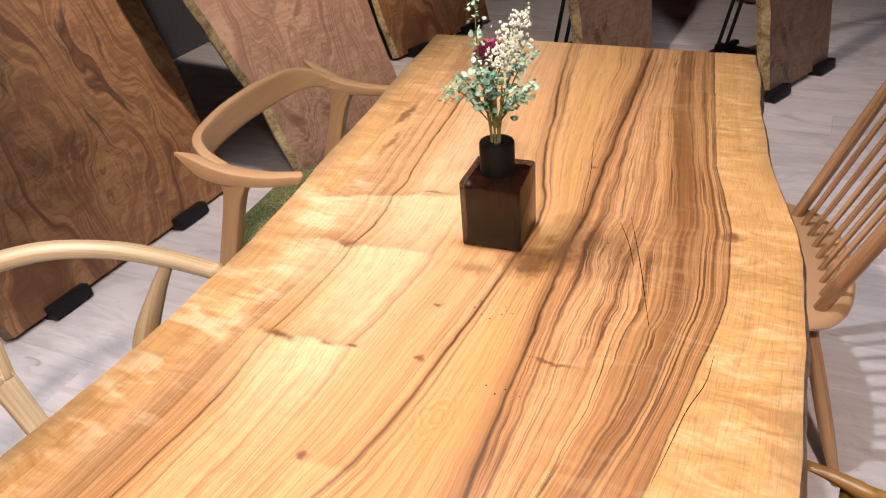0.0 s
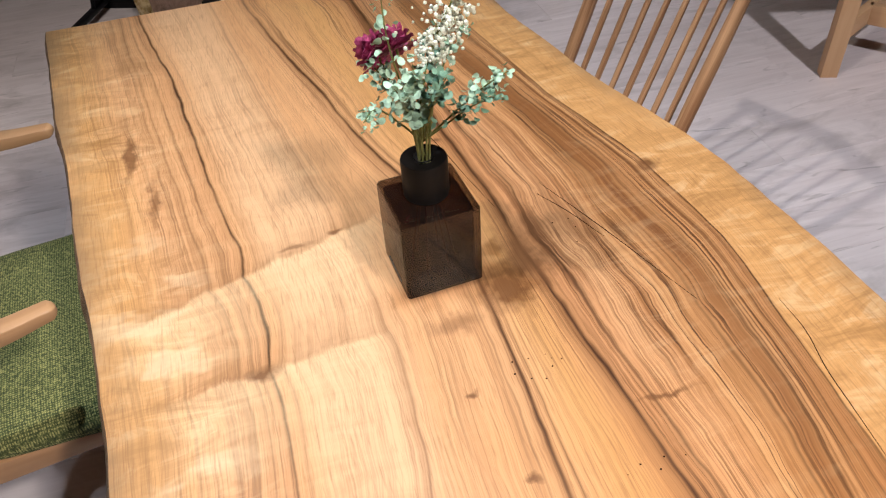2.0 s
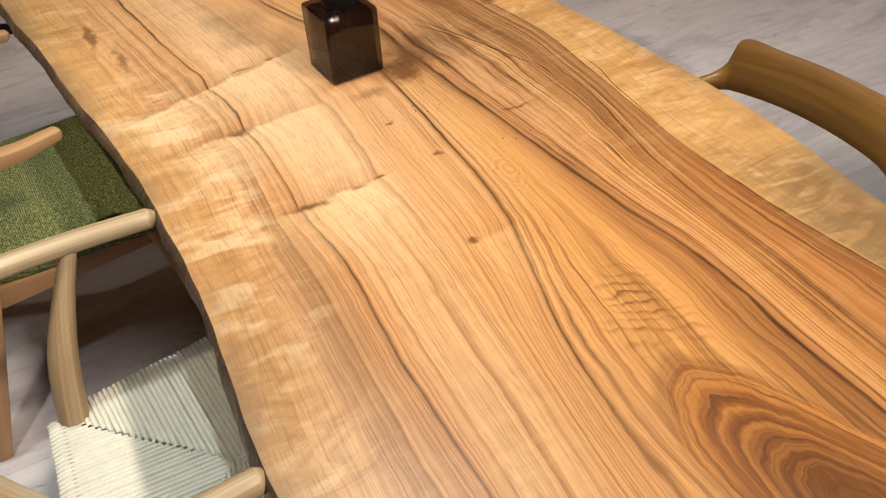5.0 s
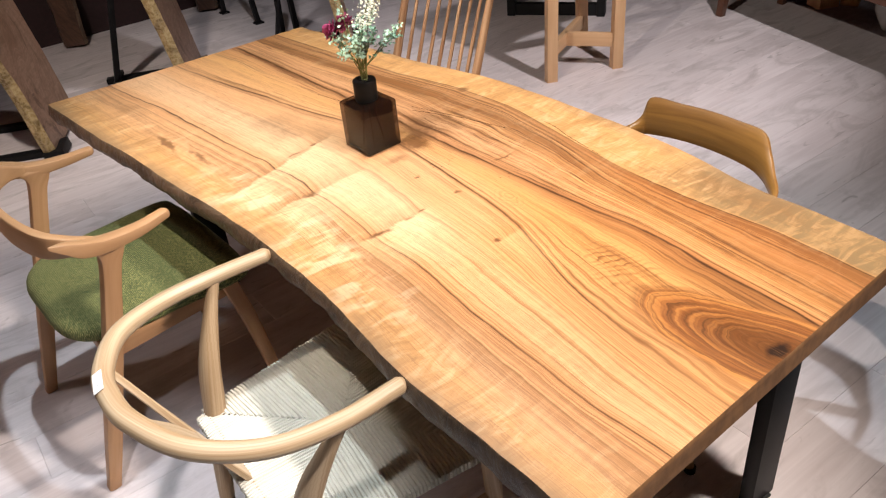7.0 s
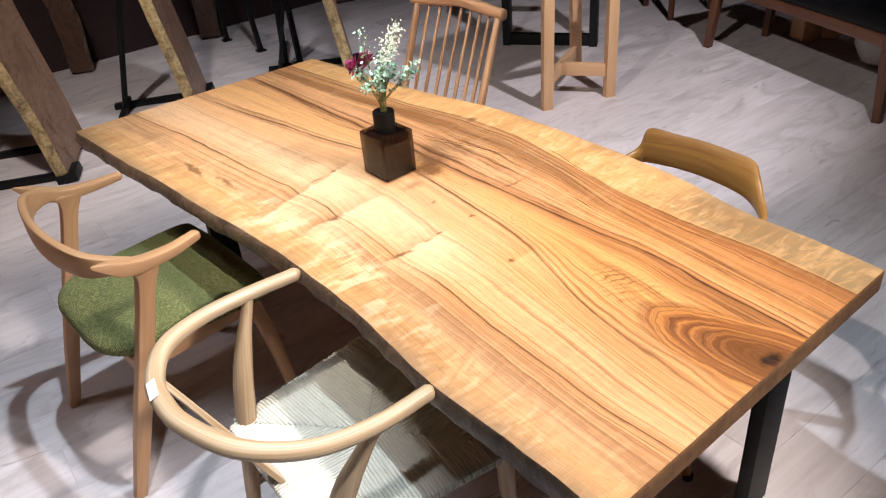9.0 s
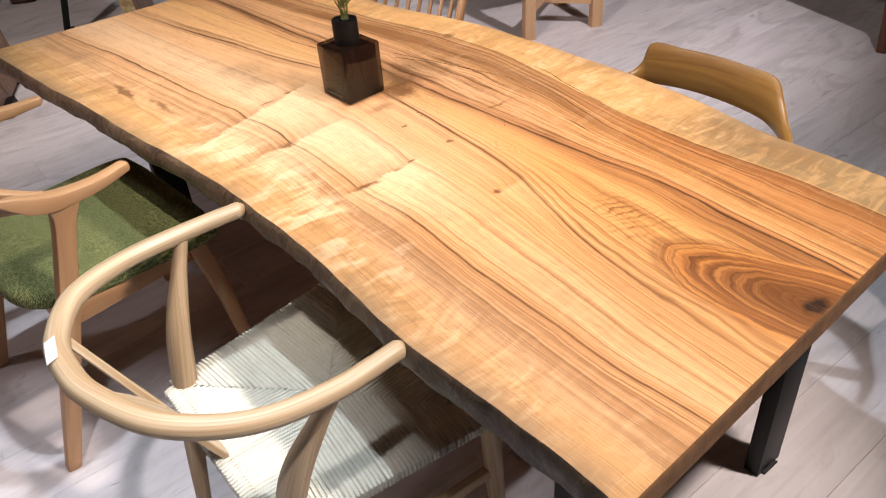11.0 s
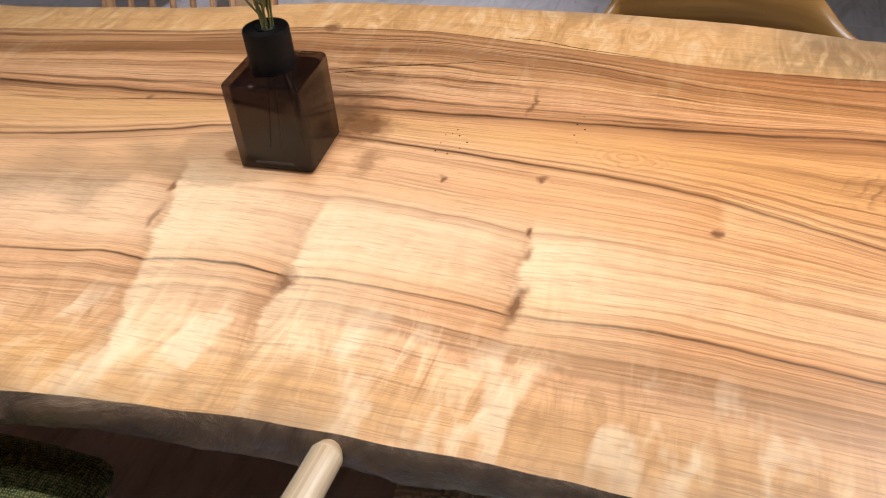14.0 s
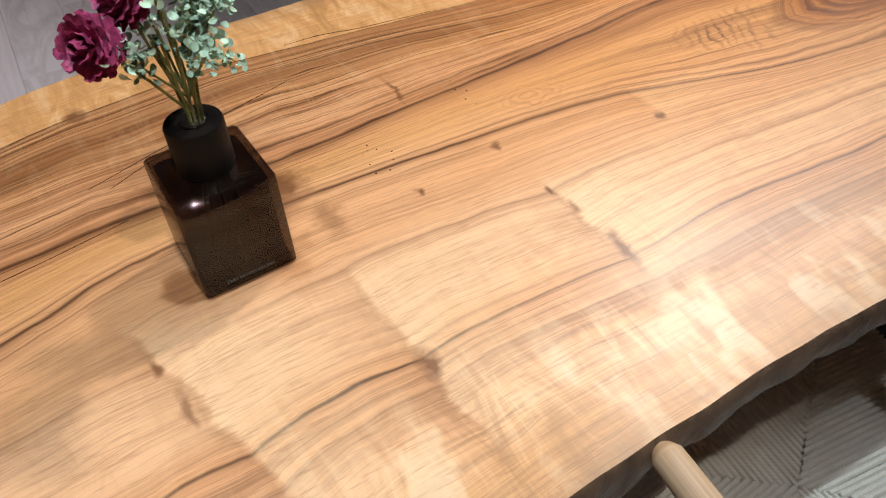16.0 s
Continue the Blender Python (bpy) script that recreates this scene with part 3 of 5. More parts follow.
    cloud = n.noise(n.mapped(obj, (6, 5, 1)), 1.0, 2, 0.5)
    sap = n.ramp(u10, ((0.0, 1.0), (0.11, 0.9), (0.15, 0.35), (0.20, 0.15), (0.24, 0.30), (0.33, 0.2), (0.42, 0.0), (0.60, 0.0), (0.66, 0.22), (0.79, 0.15), (0.82, 0.8), (1.0, 1.0)))
    sap = n.math("MULTIPLY", sap, n.ramp(cloud, ((0.35, 0.25), (0.62, 1.0))))
    col = n.mix(n.math("MULTIPLY", n.ramp(curl, ((0.50, 0.0), (0.66, 0.62))), sap), col, (0.74, 0.52, 0.30))
    col = n.mix(n.math("MULTIPLY", n.ramp(curl, ((0.34, 0.72), (0.48, 0.0))), sap), col, (0.29, 0.140, 0.047))
    cloudy = n.math("MULTIPLY", n.ramp(n.noise(n.mapped(obj, (7, 3.2, 1)), 1.0, 4, 0.62, 0.6), ((0.50, 0.0), (0.66, 0.28))), n.ramp(u10, ((0.03, 0.0), (0.10, 0.9), (0.185, 1.0), (0.20, 0.2), (0.24, 0.0))))
    col = n.mix(n.math("MULTIPLY", cloudy, n.ramp(along(16.0, 0.8, 4, 0.65), ((0.38, 0.35), (0.58, 1.0)))), col, (0.150, 0.075, 0.030))
    # chatoyant flakes of the left sapwood, their glare put into the colour
    sheen_blotch = n.math("MULTIPLY", n.ramp(n.noise(n.mapped(obj, (9, 19, 1)), 1.0, 3, 0.5, 0.1), ((0.54, 0.0), (0.60, 0.40), (0.68, 0.55))), n.ramp(u10, ((0.0, 0.6), (0.05, 1.0), (0.12, 0.7), (0.17, 0.0))))
    span = n.ramp(n.math("ADD", n.math("MULTIPLY", py, 0.5), 0.5), ((0.14, 0.0), (0.24, 1.0), (0.56, 1.0), (0.66, 0.15)))
    col = n.mix(n.math("MULTIPLY", sheen_blotch, span), col, (0.78, 0.60, 0.40))
    drab = n.math("MULTIPLY", n.ramp(n.math("ADD", n.math("MULTIPLY", py, -0.5), n.math("ADD", 0.5, centred(wob, 0.2))), ((0.74, 0.0), (0.84, 0.92))), n.ramp(u10, ((0.80, 0.0), (0.81, 1.0))))
    col = n.mix(n.math("MULTIPLY", drab, n.ramp(curl, ((0.46, 1.0), (0.60, 0.60)))), col, (0.215, 0.140, 0.068))
    # greyish weathered rim
    rim = n.math("MULTIPLY", n.ramp(u10, ((0.0, 0.85), (0.05, 0.0), (0.94, 0.0), (1.0, 0.7))), n.ramp(wob, ((0.35, 0.0), (0.6, 1.0))))
    col = n.mix(rim, col, (0.24, 0.145, 0.075))

    # sheen at the folds, mixed into the wood colour
    for dull, bright in sheen_folds:
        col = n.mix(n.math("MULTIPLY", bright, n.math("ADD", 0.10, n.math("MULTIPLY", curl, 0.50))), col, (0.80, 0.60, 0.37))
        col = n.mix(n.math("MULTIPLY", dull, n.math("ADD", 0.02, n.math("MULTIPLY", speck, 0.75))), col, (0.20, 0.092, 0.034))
    # creases across the pale wood, each with a dark root, and smudges by the bottle with painted shadow
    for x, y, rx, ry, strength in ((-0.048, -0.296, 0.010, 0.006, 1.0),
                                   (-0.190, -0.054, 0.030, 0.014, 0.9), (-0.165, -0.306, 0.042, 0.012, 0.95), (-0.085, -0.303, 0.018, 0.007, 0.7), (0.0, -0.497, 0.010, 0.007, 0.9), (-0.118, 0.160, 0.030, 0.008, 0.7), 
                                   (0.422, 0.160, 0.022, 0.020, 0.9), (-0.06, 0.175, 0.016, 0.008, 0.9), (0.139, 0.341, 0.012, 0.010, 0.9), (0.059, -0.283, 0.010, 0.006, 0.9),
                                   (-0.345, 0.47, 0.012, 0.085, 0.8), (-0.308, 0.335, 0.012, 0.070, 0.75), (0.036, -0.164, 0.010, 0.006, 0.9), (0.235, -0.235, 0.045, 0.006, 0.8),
                                   # first six: brown stain with the bottle's and flowers' shadow painted in
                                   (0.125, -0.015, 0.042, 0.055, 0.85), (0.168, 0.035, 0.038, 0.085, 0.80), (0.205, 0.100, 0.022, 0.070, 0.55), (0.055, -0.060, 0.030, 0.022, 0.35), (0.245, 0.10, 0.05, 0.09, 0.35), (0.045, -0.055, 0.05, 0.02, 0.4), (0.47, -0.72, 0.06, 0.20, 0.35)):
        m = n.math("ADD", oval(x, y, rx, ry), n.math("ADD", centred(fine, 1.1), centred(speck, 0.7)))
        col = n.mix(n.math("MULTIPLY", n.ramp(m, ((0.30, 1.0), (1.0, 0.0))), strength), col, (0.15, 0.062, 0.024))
    # the half towards the cut end is more orange
    warm = n.ramp(n.math("ADD", n.math("MULTIPLY", py, -0.5), n.math("ADD", 0.5, centred(cloud, 0.25))), ((0.60, 0.0), (0.78, 1.0)))
    col = n.mix(n.math("MULTIPLY", warm, n.ramp(u10, ((0.10, 0.3), (0.22, 1.0), (0.78, 1.0), (0.82, 0.0)))), col, (1.0, 0.90, 0.73), "MULTIPLY")
    pores = n.noise(n.mapped(obj, (480, 26, 1)), 1.0, 2, 0.5)
    col = n.mix(n.ramp(pores, ((0.55, 0.0), (0.70, 0.36))), col, (0.22, 0.095, 0.038))
    n.bump(n.math("ADD", n.math("MULTIPLY", pores, 0.4), hair), 0.07, 0.0006)
    n.bsdf.inputs["Specular IOR Level"].default_value = 0.45
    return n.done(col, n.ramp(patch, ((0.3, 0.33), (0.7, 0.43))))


GRAIN = grain_material()
ENDGRAIN = wood("cut_end_grain", (0.25, 0.122, 0.050), (0.105, 0.048, 0.020), 60, 30, 1.0, 0.6, "Object", 2)

table = thing("dining_table", "live-edge figured wood slab dining table with black steel legs", "table")
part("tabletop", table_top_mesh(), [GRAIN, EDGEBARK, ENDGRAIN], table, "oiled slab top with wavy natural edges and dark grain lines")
HOLE = plain("dark_crack_filling", (0.03, 0.014, 0.008), 0.95)
for node in HOLE.node_tree.nodes:
    if node.type == "BSDF_PRINCIPLED":
        node.inputs["Specular IOR Level"].default_value = 0.05
for rows in (((0.249, 0.174), (0.272, 0.105), (0.297, 0.027), (0.318, -0.045), (0.340, -0.119)), ((0.236, 0.150), (0.262, 0.095), (0.285, 0.030)), ((0.108, 0.455), (0.122, 0.390), (0.138, 0.318), (0.152, 0.230), (0.168, 0.144)),
             ((0.432, -0.150), (0.430, -0.205), (0.416, -0.262), (0.408, -0.320), (0.398, -0.392))):
    k = len(rows) - 1
    part("crack", sweep([(x, y, TOP, 0.0005 * (0.35 + math.sin(math.pi * (i + 0.3) / (k + 0.6))), 0.0004) for i, (x, y) in enumerate(rows)], 18, 6, cap=0), HOLE, table)
rnd = random.Random(5)
for cx, cy, rx, ry, count in ((0.115, -0.150, 0.035, 0.022, 9), (0.180, -0.310, 0.035, 0.012, 5), (0.245, 0.062, 0.020, 0.03, 4)):
    for i in range(count):
        a = i * 2.4
        r = 0.0006 + 0.0007 * rnd.random()
        f = rnd.uniform(0.5, 1.0)
        part("pinhole", lathe([(r, TOP - 0.001), (r, TOP + 0.0003)], 8, (cx + rx * f * math.cos(a), cy + ry * f * math.sin(a))), HOLE, table)
for x, y in ((0.40, -0.92), (-0.22, -0.92), (0.22, 0.80), (-0.22, 0.80)):
    leg = part("leg", bar((x, y, 0), (x, y, TOP - 0.060), 0.035, 0.085, (1, 0, 0), bevel=0.002), STEEL, table, "flat black steel leg")
    part("foot_pad", box(x, y, 0.003, 0.05, 0.05, 0.006, 0.001), RUBBER, leg)
for y in (-0.92, 0.80):
    part("crossbar", bar((-0.22, y, TOP - 0.064), (0.40 if y < 0 else 0.22, y, TOP - 0.060), 0.08, 0.008, bevel=0.001), STEEL, table)


# ---- armchair with a green seat ----
def rounded_pad(outline, z0, z1, crown, n=40):
    """A cushion with the outline of a superellipse-like trapezoid, domed on top."""
    bm = bmesh.new()
    cx = sum(p[0] for p in outline) / len(outline)
    cy = sum(p[1] for p in outline) / len(outline)
    k = len(outline)
    per = max(2, round(n / k))
    n = per * k
    ring0 = spline(list(outline[-2:]) + list(outline) + list(outline[:2]), (k + 3) * per + 1)[2 * per:2 * per + n]
    h = z1 - z0
    rings = []
    for s, z in ((0.93, z0), (0.98, z0 + h * 0.15), (1.0, z0 + h * 0.45), (0.985, z0 + h * 0.8), (0.95, z1), (0.88, z1 + crown * 0.45), (0.7, z1 + crown * 0.8), (0.4, z1 + crown), (0.1, z1 + crown)):
        rings.append([bm.verts.new((cx + (p[0] - cx) * s, cy + (p[1] - cy) * s, z)) for p in ring0])
    for a, b in zip(rings, rings[1:]):
        for j in range(n):
            k = (j + 1) % n
            bm.faces.new((a[j], a[k], b[k], b[j]))
    bm.faces.new(rings[0][::-1])
    bm.faces.new(rings[-1])
    bmesh.ops.recalc_face_normals(bm, faces=bm.faces)
    return bm


arm = thing("armchair", "light beech armchair with green woven fabric seat beside the table", "chair", "chairs round the table",
            pose(-0.574, 0.436, 0, 0, 0, 4.6))
part("seat", rounded_pad(((-0.21, -0.15), (-0.22, 0.0), (-0.21, 0.15), (-0.13, 0.235), (0.05, 0.255), (0.23, 0.262), (0.262, 0.20), (0.268, 0.0),
                          (0.262, -0.20), (0.23, -0.262), (0.05, -0.255), (-0.13, -0.235)), 0.405, 0.452, 0.018, 72), FABRIC, arm, "green woven fabric cushion")
for s in (-1, 1):
    part("rear_leg", sweep([(-0.268, s * 0.256, 0, 0.016, 0.014), (-0.200, s * 0.266, 0.22, 0.021, 0.017), (-0.125, s * 0.270, 0.45, 0.022, 0.018),
                            (-0.075, s * 0.268, 0.61, 0.022, 0.018), (-0.062, s * 0.267, 0.655, 0.030, 0.018), (-0.060, s * 0.267, 0.678, 0.044, 0.018)], 30, 14, 0.55, (0, 1, 0)), BEECH, arm)
    part("front_leg", sweep([(0.255, s * 0.255, 0, 0.014, 0.014), (0.225, s * 0.240, 0.25, 0.019, 0.018), (0.195, s * 0.222, 0.41, 0.022, 0.020)], 16, 14, 0.5, (0, 1, 0)), BEECH, arm)
    part("armrest", sweep([(0.092, s * 0.250, 0.682, 0.014, 0.010), (0.02, s * 0.262, 0.676, 0.017, 0.013), (-0.06, s * 0.270, 0.680, 0.020, 0.017),
                           (-0.115, s * 0.279, 0.697, 0.021, 0.019), (-0.150, s * 0.287, 0.718, 0.013, 0.013), (-0.178, s * 0.294, 0.735, 0.003, 0.004)], 36, 14, 0.6), BEECH, arm, "arm with a pointed rear shoulder")
    part("side_rail", bar((-0.155, s * 0.240, 0.385), (0.20, s * 0.215, 0.385), 0.022, 0.045), BEECH, arm)
part("backrest", sweep([(-0.085, -0.262, 0.690, 0.010, 0.014), (-0.135, -0.255, 0.702, 0.013, 0.024), (-0.178, -0.212, 0.708, 0.012, 0.033), (-0.203, -0.115, 0.708, 0.011, 0.038),
                        (-0.212, 0, 0.708, 0.011, 0.039), (-0.203, 0.115, 0.708, 0.011, 0.038), (-0.178, 0.212, 0.708, 0.012, 0.033),
                        (-0.135, 0.255, 0.702, 0.013, 0.024), (-0.085, 0.262, 0.690, 0.010, 0.014)], 60, 16, 0.55), BEECH, arm, "curved beech back rail")
for x, y in ((-0.145, 0.23), (0.20, 0.20)):
    part("seat_rail", bar((x, -y, 0.385), (x, y, 0.385), 0.022, 0.04), BEECH, arm)


# ---- round-backed chair with a woven cord seat ----
wish = thing("armchair", "pale ash round-backed armchair with woven paper-cord seat", "chair", "chairs round the table", pose(0, -0.4405, 0))
part("back_rail", sweep([(-0.375, 0.254, 0.708, 0.0155, 0.0155), (-0.49, 0.258, 0.708, 0.0165, 0.0165), (-0.605, 0.238, 0.716, 0.017, 0.017), (-0.70, 0.175, 0.732, 0.018, 0.018), (-0.752, 0.075, 0.744, 0.0185, 0.0185),
                         (-0.762, 0.0, 0.747, 0.0185, 0.0185), (-0.752, -0.075, 0.744, 0.0185, 0.0185), (-0.70, -0.175, 0.732, 0.018, 0.018), (-0.605, -0.238, 0.716, 0.017, 0.017),
                         (-0.49, -0.258, 0.708, 0.0165, 0.0165), (-0.375, -0.254, 0.708, 0.0155, 0.0155)], 80, 18, 0.0), ASH, wish, "steam-bent round arm and back rail")
for s in (-1, 1):
    part("rear_leg", sweep([(-0.640, s * 0.215, 0, 0.013, 0.013), (-0.615, s * 0.205, 0.22, 0.018, 0.018), (-0.585, s * 0.200, 0.42, 0.023, 0.023), (-0.560, s * 0.215, 0.54, 0.022, 0.026),
                            (-0.520, s * 0.240, 0.64, 0.015, 0.017), (-0.490, s * 0.256, 0.70, 0.011, 0.011)], 34, 14, 0.0, (0, 1, 0)), ASH, wish)
    part("front_leg", sweep([(-0.185, s * 0.245, 0, 0.012, 0.012), (-0.195, s * 0.243, 0.25, 0.018, 0.018), (-0.20, s * 0.240, 0.455, 0.019, 0.019)], 16, 14), ASH, wish)
    part("seat_rail", sweep([(-0.60, s * 0.195, 0.425, 0.012, 0.012), (-0.20, s * 0.235, 0.430, 0.012, 0.012)], 6, 10), ASH, wish)
    part("stretcher", sweep([(-0.61, s * 0.205, 0.24, 0.010, 0.013), (-0.195, s * 0.243, 0.27, 0.010, 0.013)], 6, 10, 0.4), ASH, wish)
    part("splat_branch", sweep([(-0.665, s * 0.010, 0.585, 0.012, 0.007), (-0.700, s * 0.035, 0.655, 0.012, 0.007), (-0.742, s * 0.080, 0.732, 0.014, 0.007)], 14, 10, 0.4, (1, 0, 0)), ASH, wish)
part("splat_stem", sweep([(-0.598, 0, 0.425, 0.024, 0.007), (-0.635, 0, 0.51, 0.022, 0.007), (-0.668, 0, 0.59, 0.024, 0.007)], 12, 10, 0.4, (1, 0, 0)), ASH, wish)
part("seat_bar", sweep([(-0.60, -0.195, 0.425, 0.012, 0.014), (-0.60, 0.195, 0.425, 0.012, 0.014)], 6, 10), ASH, wish)
part("seat_bar", sweep([(-0.20, -0.235, 0.430, 0.012, 0.014), (-0.20, 0.235, 0.430, 0.012, 0.014)], 6, 10), ASH, wish)


def cord_seat():
    """Cords wrapped over four rails that meet along the diagonals, each strand a half-round ridge."""
    bm = bmesh.new()
    uv = bm.loops.layers.uv.verify()
    corners = [Vector(c) for c in ((-0.605, -0.205, 0.437), (-0.195, -0.255, 0.445), (-0.195, 0.255, 0.445), (-0.605, 0.205, 0.437))]
    mid = Vector((-0.385, 0, 0.424))
    rnd = random.Random(4)
    for k in range(4):
        a, b = corners[k], corners[(k + 1) % 4]
        edge = (b - a)
        count = int(edge.length / 0.0078)
        along = edge.normalized()
        foot = (mid - a).dot(along) / edge.length
        out = (a + edge * foot - mid)
        out.z = 0
        out.normalize()
        for i in range(count):
            s = (i + 0.5) / count
            p0 = a + edge * s
            reach = s / foot if s < foot else (1 - s) / (1 - foot)
            root = a + edge * foot
            p1 = p0 + (mid - root) * reach
            p1.z = p0.z + (mid.z - p0.z) * reach
            w = edge.length / count * 0.5
            lift = rnd.uniform(0.0032, 0.0048)
            rows = [(p0 + out * 0.016 - Vector((0, 0, 0.020)), 0.0), (p0 + out * 0.014 - Vector((0, 0, 0.004)), 0.2), (p0 + out * 0.004, 0.6), (p0.lerp(p1, 0.5), 0.8), (p1, 1.0)]
            grid = []
            length = 0
            for q, (c, f) in enumerate(rows):
                if q:
                    length += (c - rows[q - 1][0]).length
                jitter = along * rnd.uniform(-0.0005, 0.0005)
                grid.append([(bm.verts.new(c + jitter - along * w), 0.0, length), (bm.verts.new(c + jitter - along * w * 0.5 + Vector((0, 0, lift * 0.85)) + (out * lift if q < 2 else Vector())), 0.003, length),
                             (bm.verts.new(c + jitter + along * w * 0.5 + Vector((0, 0, lift * 0.85)) + (out * lift if q < 2 else Vector())), 0.006, length), (bm.verts.new(c + jitter + along * w), 0.009, length)])
            for g0, g1 in zip(grid, grid[1:]):
                for j in range(3):
                    q = (g0[j], g0[j + 1], g1[j + 1], g1[j])
                    f = bm.faces.new([x[0] for x in q])
                    for loop, x in zip(f.loops, q):
                        loop[uv].uv = (x[1], x[2])
    return bm


tagged(part("woven_seat", cord_seat(), CORD, wish, "woven natural paper-cord seat"), kind="stuff")
bm = rounded_pad(((-0.60, -0.19), (-0.40, -0.215), (-0.20, -0.235), (-0.195, 0), (-0.20, 0.235), (-0.40, 0.215), (-0.60, 0.19), (-0.605, 0)), 0.405, 0.418, 0.0, 48)
part("seat_underside", bm, CORD, wish)
tag = part("paper_tag", bar((-0.7625, 0.054, 0.7640), (-0.7725, 0.004, 0.7650), 0.018, 0.0012, (-0.45, 0, 1), bevel=0), LABEL, wish, "small white paper tag on the rail")
for f in (0.3, 0.7):
    p = Vector((-0.7625, 0.054, 0.7640)).lerp(Vector((-0.7725, 0.004, 0.7650)), f) + Vector((-0.0003, 0, 0.0007))
    part("print_bar", bar(p - Vector((-0.001, 0.004, 0)), p + Vector((-0.001, 0.004, 0)), 0.0022, 0.0006, (-0.45, 0, 1), bevel=0), INK, tag)


# ---- honey-coloured chair with a bent backrest ----
def shell(rows, n, thick, m=8):
    """A bent sheet: rows of (x, y, z at the foot, x, y, z at the crown), given a thickness."""
    bm = bmesh.new()
    uv = bm.loops.layers.uv.verify()
    path = spline(rows, n)
    grid, length = [], 0
    for i, r in enumerate(path):
        if i:
            length += (Vector(r[:3]) - Vector(path[i - 1][:3])).length
        lo, hi = Vector(r[:3]), Vector(r[3:])
        t = Vector(path[min(i + 1, n - 1)][:3]) - Vector(path[max(i - 1, 0)][:3])
        nrm = t.cross(hi - lo).normalized()
        line = []
        for j in range(m * 2 + 2):
            side = 1 if j <= m else -1
            f = (j if j <= m else 2 * m + 1 - j) / m
            w = thick * 0.5 * (1.0 if 0 < f < 1 else 0.55)
            belly = nrm * 0.006 * math.sin(f * math.pi)
            line.append((bm.verts.new(lo.lerp(hi, f) + nrm * w * side + belly), f * (hi - lo).length, length))
        grid.append(line)
    k = m * 2 + 2
    for a, b in zip(grid, grid[1:]):
        for j in range(k):
            q = (a[j], a[(j + 1) % k], b[(j + 1) % k], b[j])
            f = bm.faces.new([x[0] for x in q])
            for loop, x in zip(f.loops, q):
                loop[uv].uv = (x[1], x[2])
    for g in (grid[0], grid[-1]):
        for j in range(m):
            bm.faces.new((g[j][0], g[j + 1][0], g[k - 2 - j][0], g[k - 1 - j][0]))
    bmesh.ops.recalc_face_normals(bm, faces=bm.faces)
    return bm


honey = thing("bent_back_chair", "honey-stained oak chair with a bent backrest, pushed under the table", "chair", "chairs round the table")
part("backrest", shell([(0.545, -0.232, 0.652, 0.540, -0.232, 0.655), (0.590, -0.248, 0.648, 0.592, -0.245, 0.662), (0.630, -0.270, 0.646, 0.636, -0.268, 0.672), (0.655, -0.288, 0.646, 0.662, -0.286, 0.696), (0.668, -0.306, 0.648, 0.678, -0.300, 0.745),
                        (0.682, -0.380, 0.654, 0.698, -0.375, 0.744), (0.690, -0.455, 0.656, 0.708, -0.455, 0.746), (0.692, -0.530, 0.654, 0.712, -0.535, 0.744), (0.690, -0.595, 0.648, 0.712, -0.606, 0.738),
                        (0.680, -0.635, 0.640, 0.694, -0.642, 0.702), (0.658, -0.672, 0.632, 0.664, -0.676, 0.672), (0.622, -0.712, 0.626, 0.624, -0.712, 0.656), (0.550, -0.738, 0.624, 0.550, -0.738, 0.640)], 56, 0.011), OCHRE, honey, "wide bent oak backrest that wraps into short arms")
part("seat", rounded_pad(((0.24, -0.70), (0.22, -0.48), (0.24, -0.26), (0.42, -0.24), (0.60, -0.28), (0.66, -0.48), (0.60, -0.68), (0.42, -0.72)), 0.41, 0.445, 0.01, 48), OCHRE, honey)
for x, y, tx, ty, top in ((0.34, -0.775, 0.34, -0.66, 0.42), (0.28, -0.20, 0.32, -0.28, 0.42), (0.68, -0.72, 0.62, -0.700, 0.63), (0.68, -0.22, 0.62, -0.250, 0.64)):
    leg = part("leg", sweep([(x, y, 0.0, 0.013, 0.013), ((x + tx) / 2, (y + ty) / 2, top * 0.5, 0.018, 0.018), (tx, ty, top, 0.018, 0.018)], 14, 12), OCHRE, honey)
    part("foot_cap", sweep([(x, y, 0.002, 0.0145, 0.0145), (x, y, 0.018, 0.0145, 0.0145)], 3, 12, cap=0), RUBBER, leg)


# ---- spindle-back chair ----
spin = thing("spindle_chair", "light wooden spindle-back chair standing at the table", "chair", "chairs round the table")
A, B = Vector((0.700, 0.835, 0.905)), Vector((0.800, 0.440, 0.893))
mid = (A + B) / 2 + Vector((0.03, 0.008, 0.012))
part("crest_rail", sweep([(*A, 0.0165, 0.0185), (*A.lerp(mid, 0.55), 0.017, 0.0195), (*mid, 0.017, 0.020), (*B.lerp(mid, 0.55), 0.017, 0.0195), (*B, 0.0165, 0.0185)], 30, 16, 0.10, cap=0.06), OAK, spin, "bowed crest rail")
C, D = Vector((0.525, 0.775, 0.43)), Vector((0.590, 0.410, 0.43))
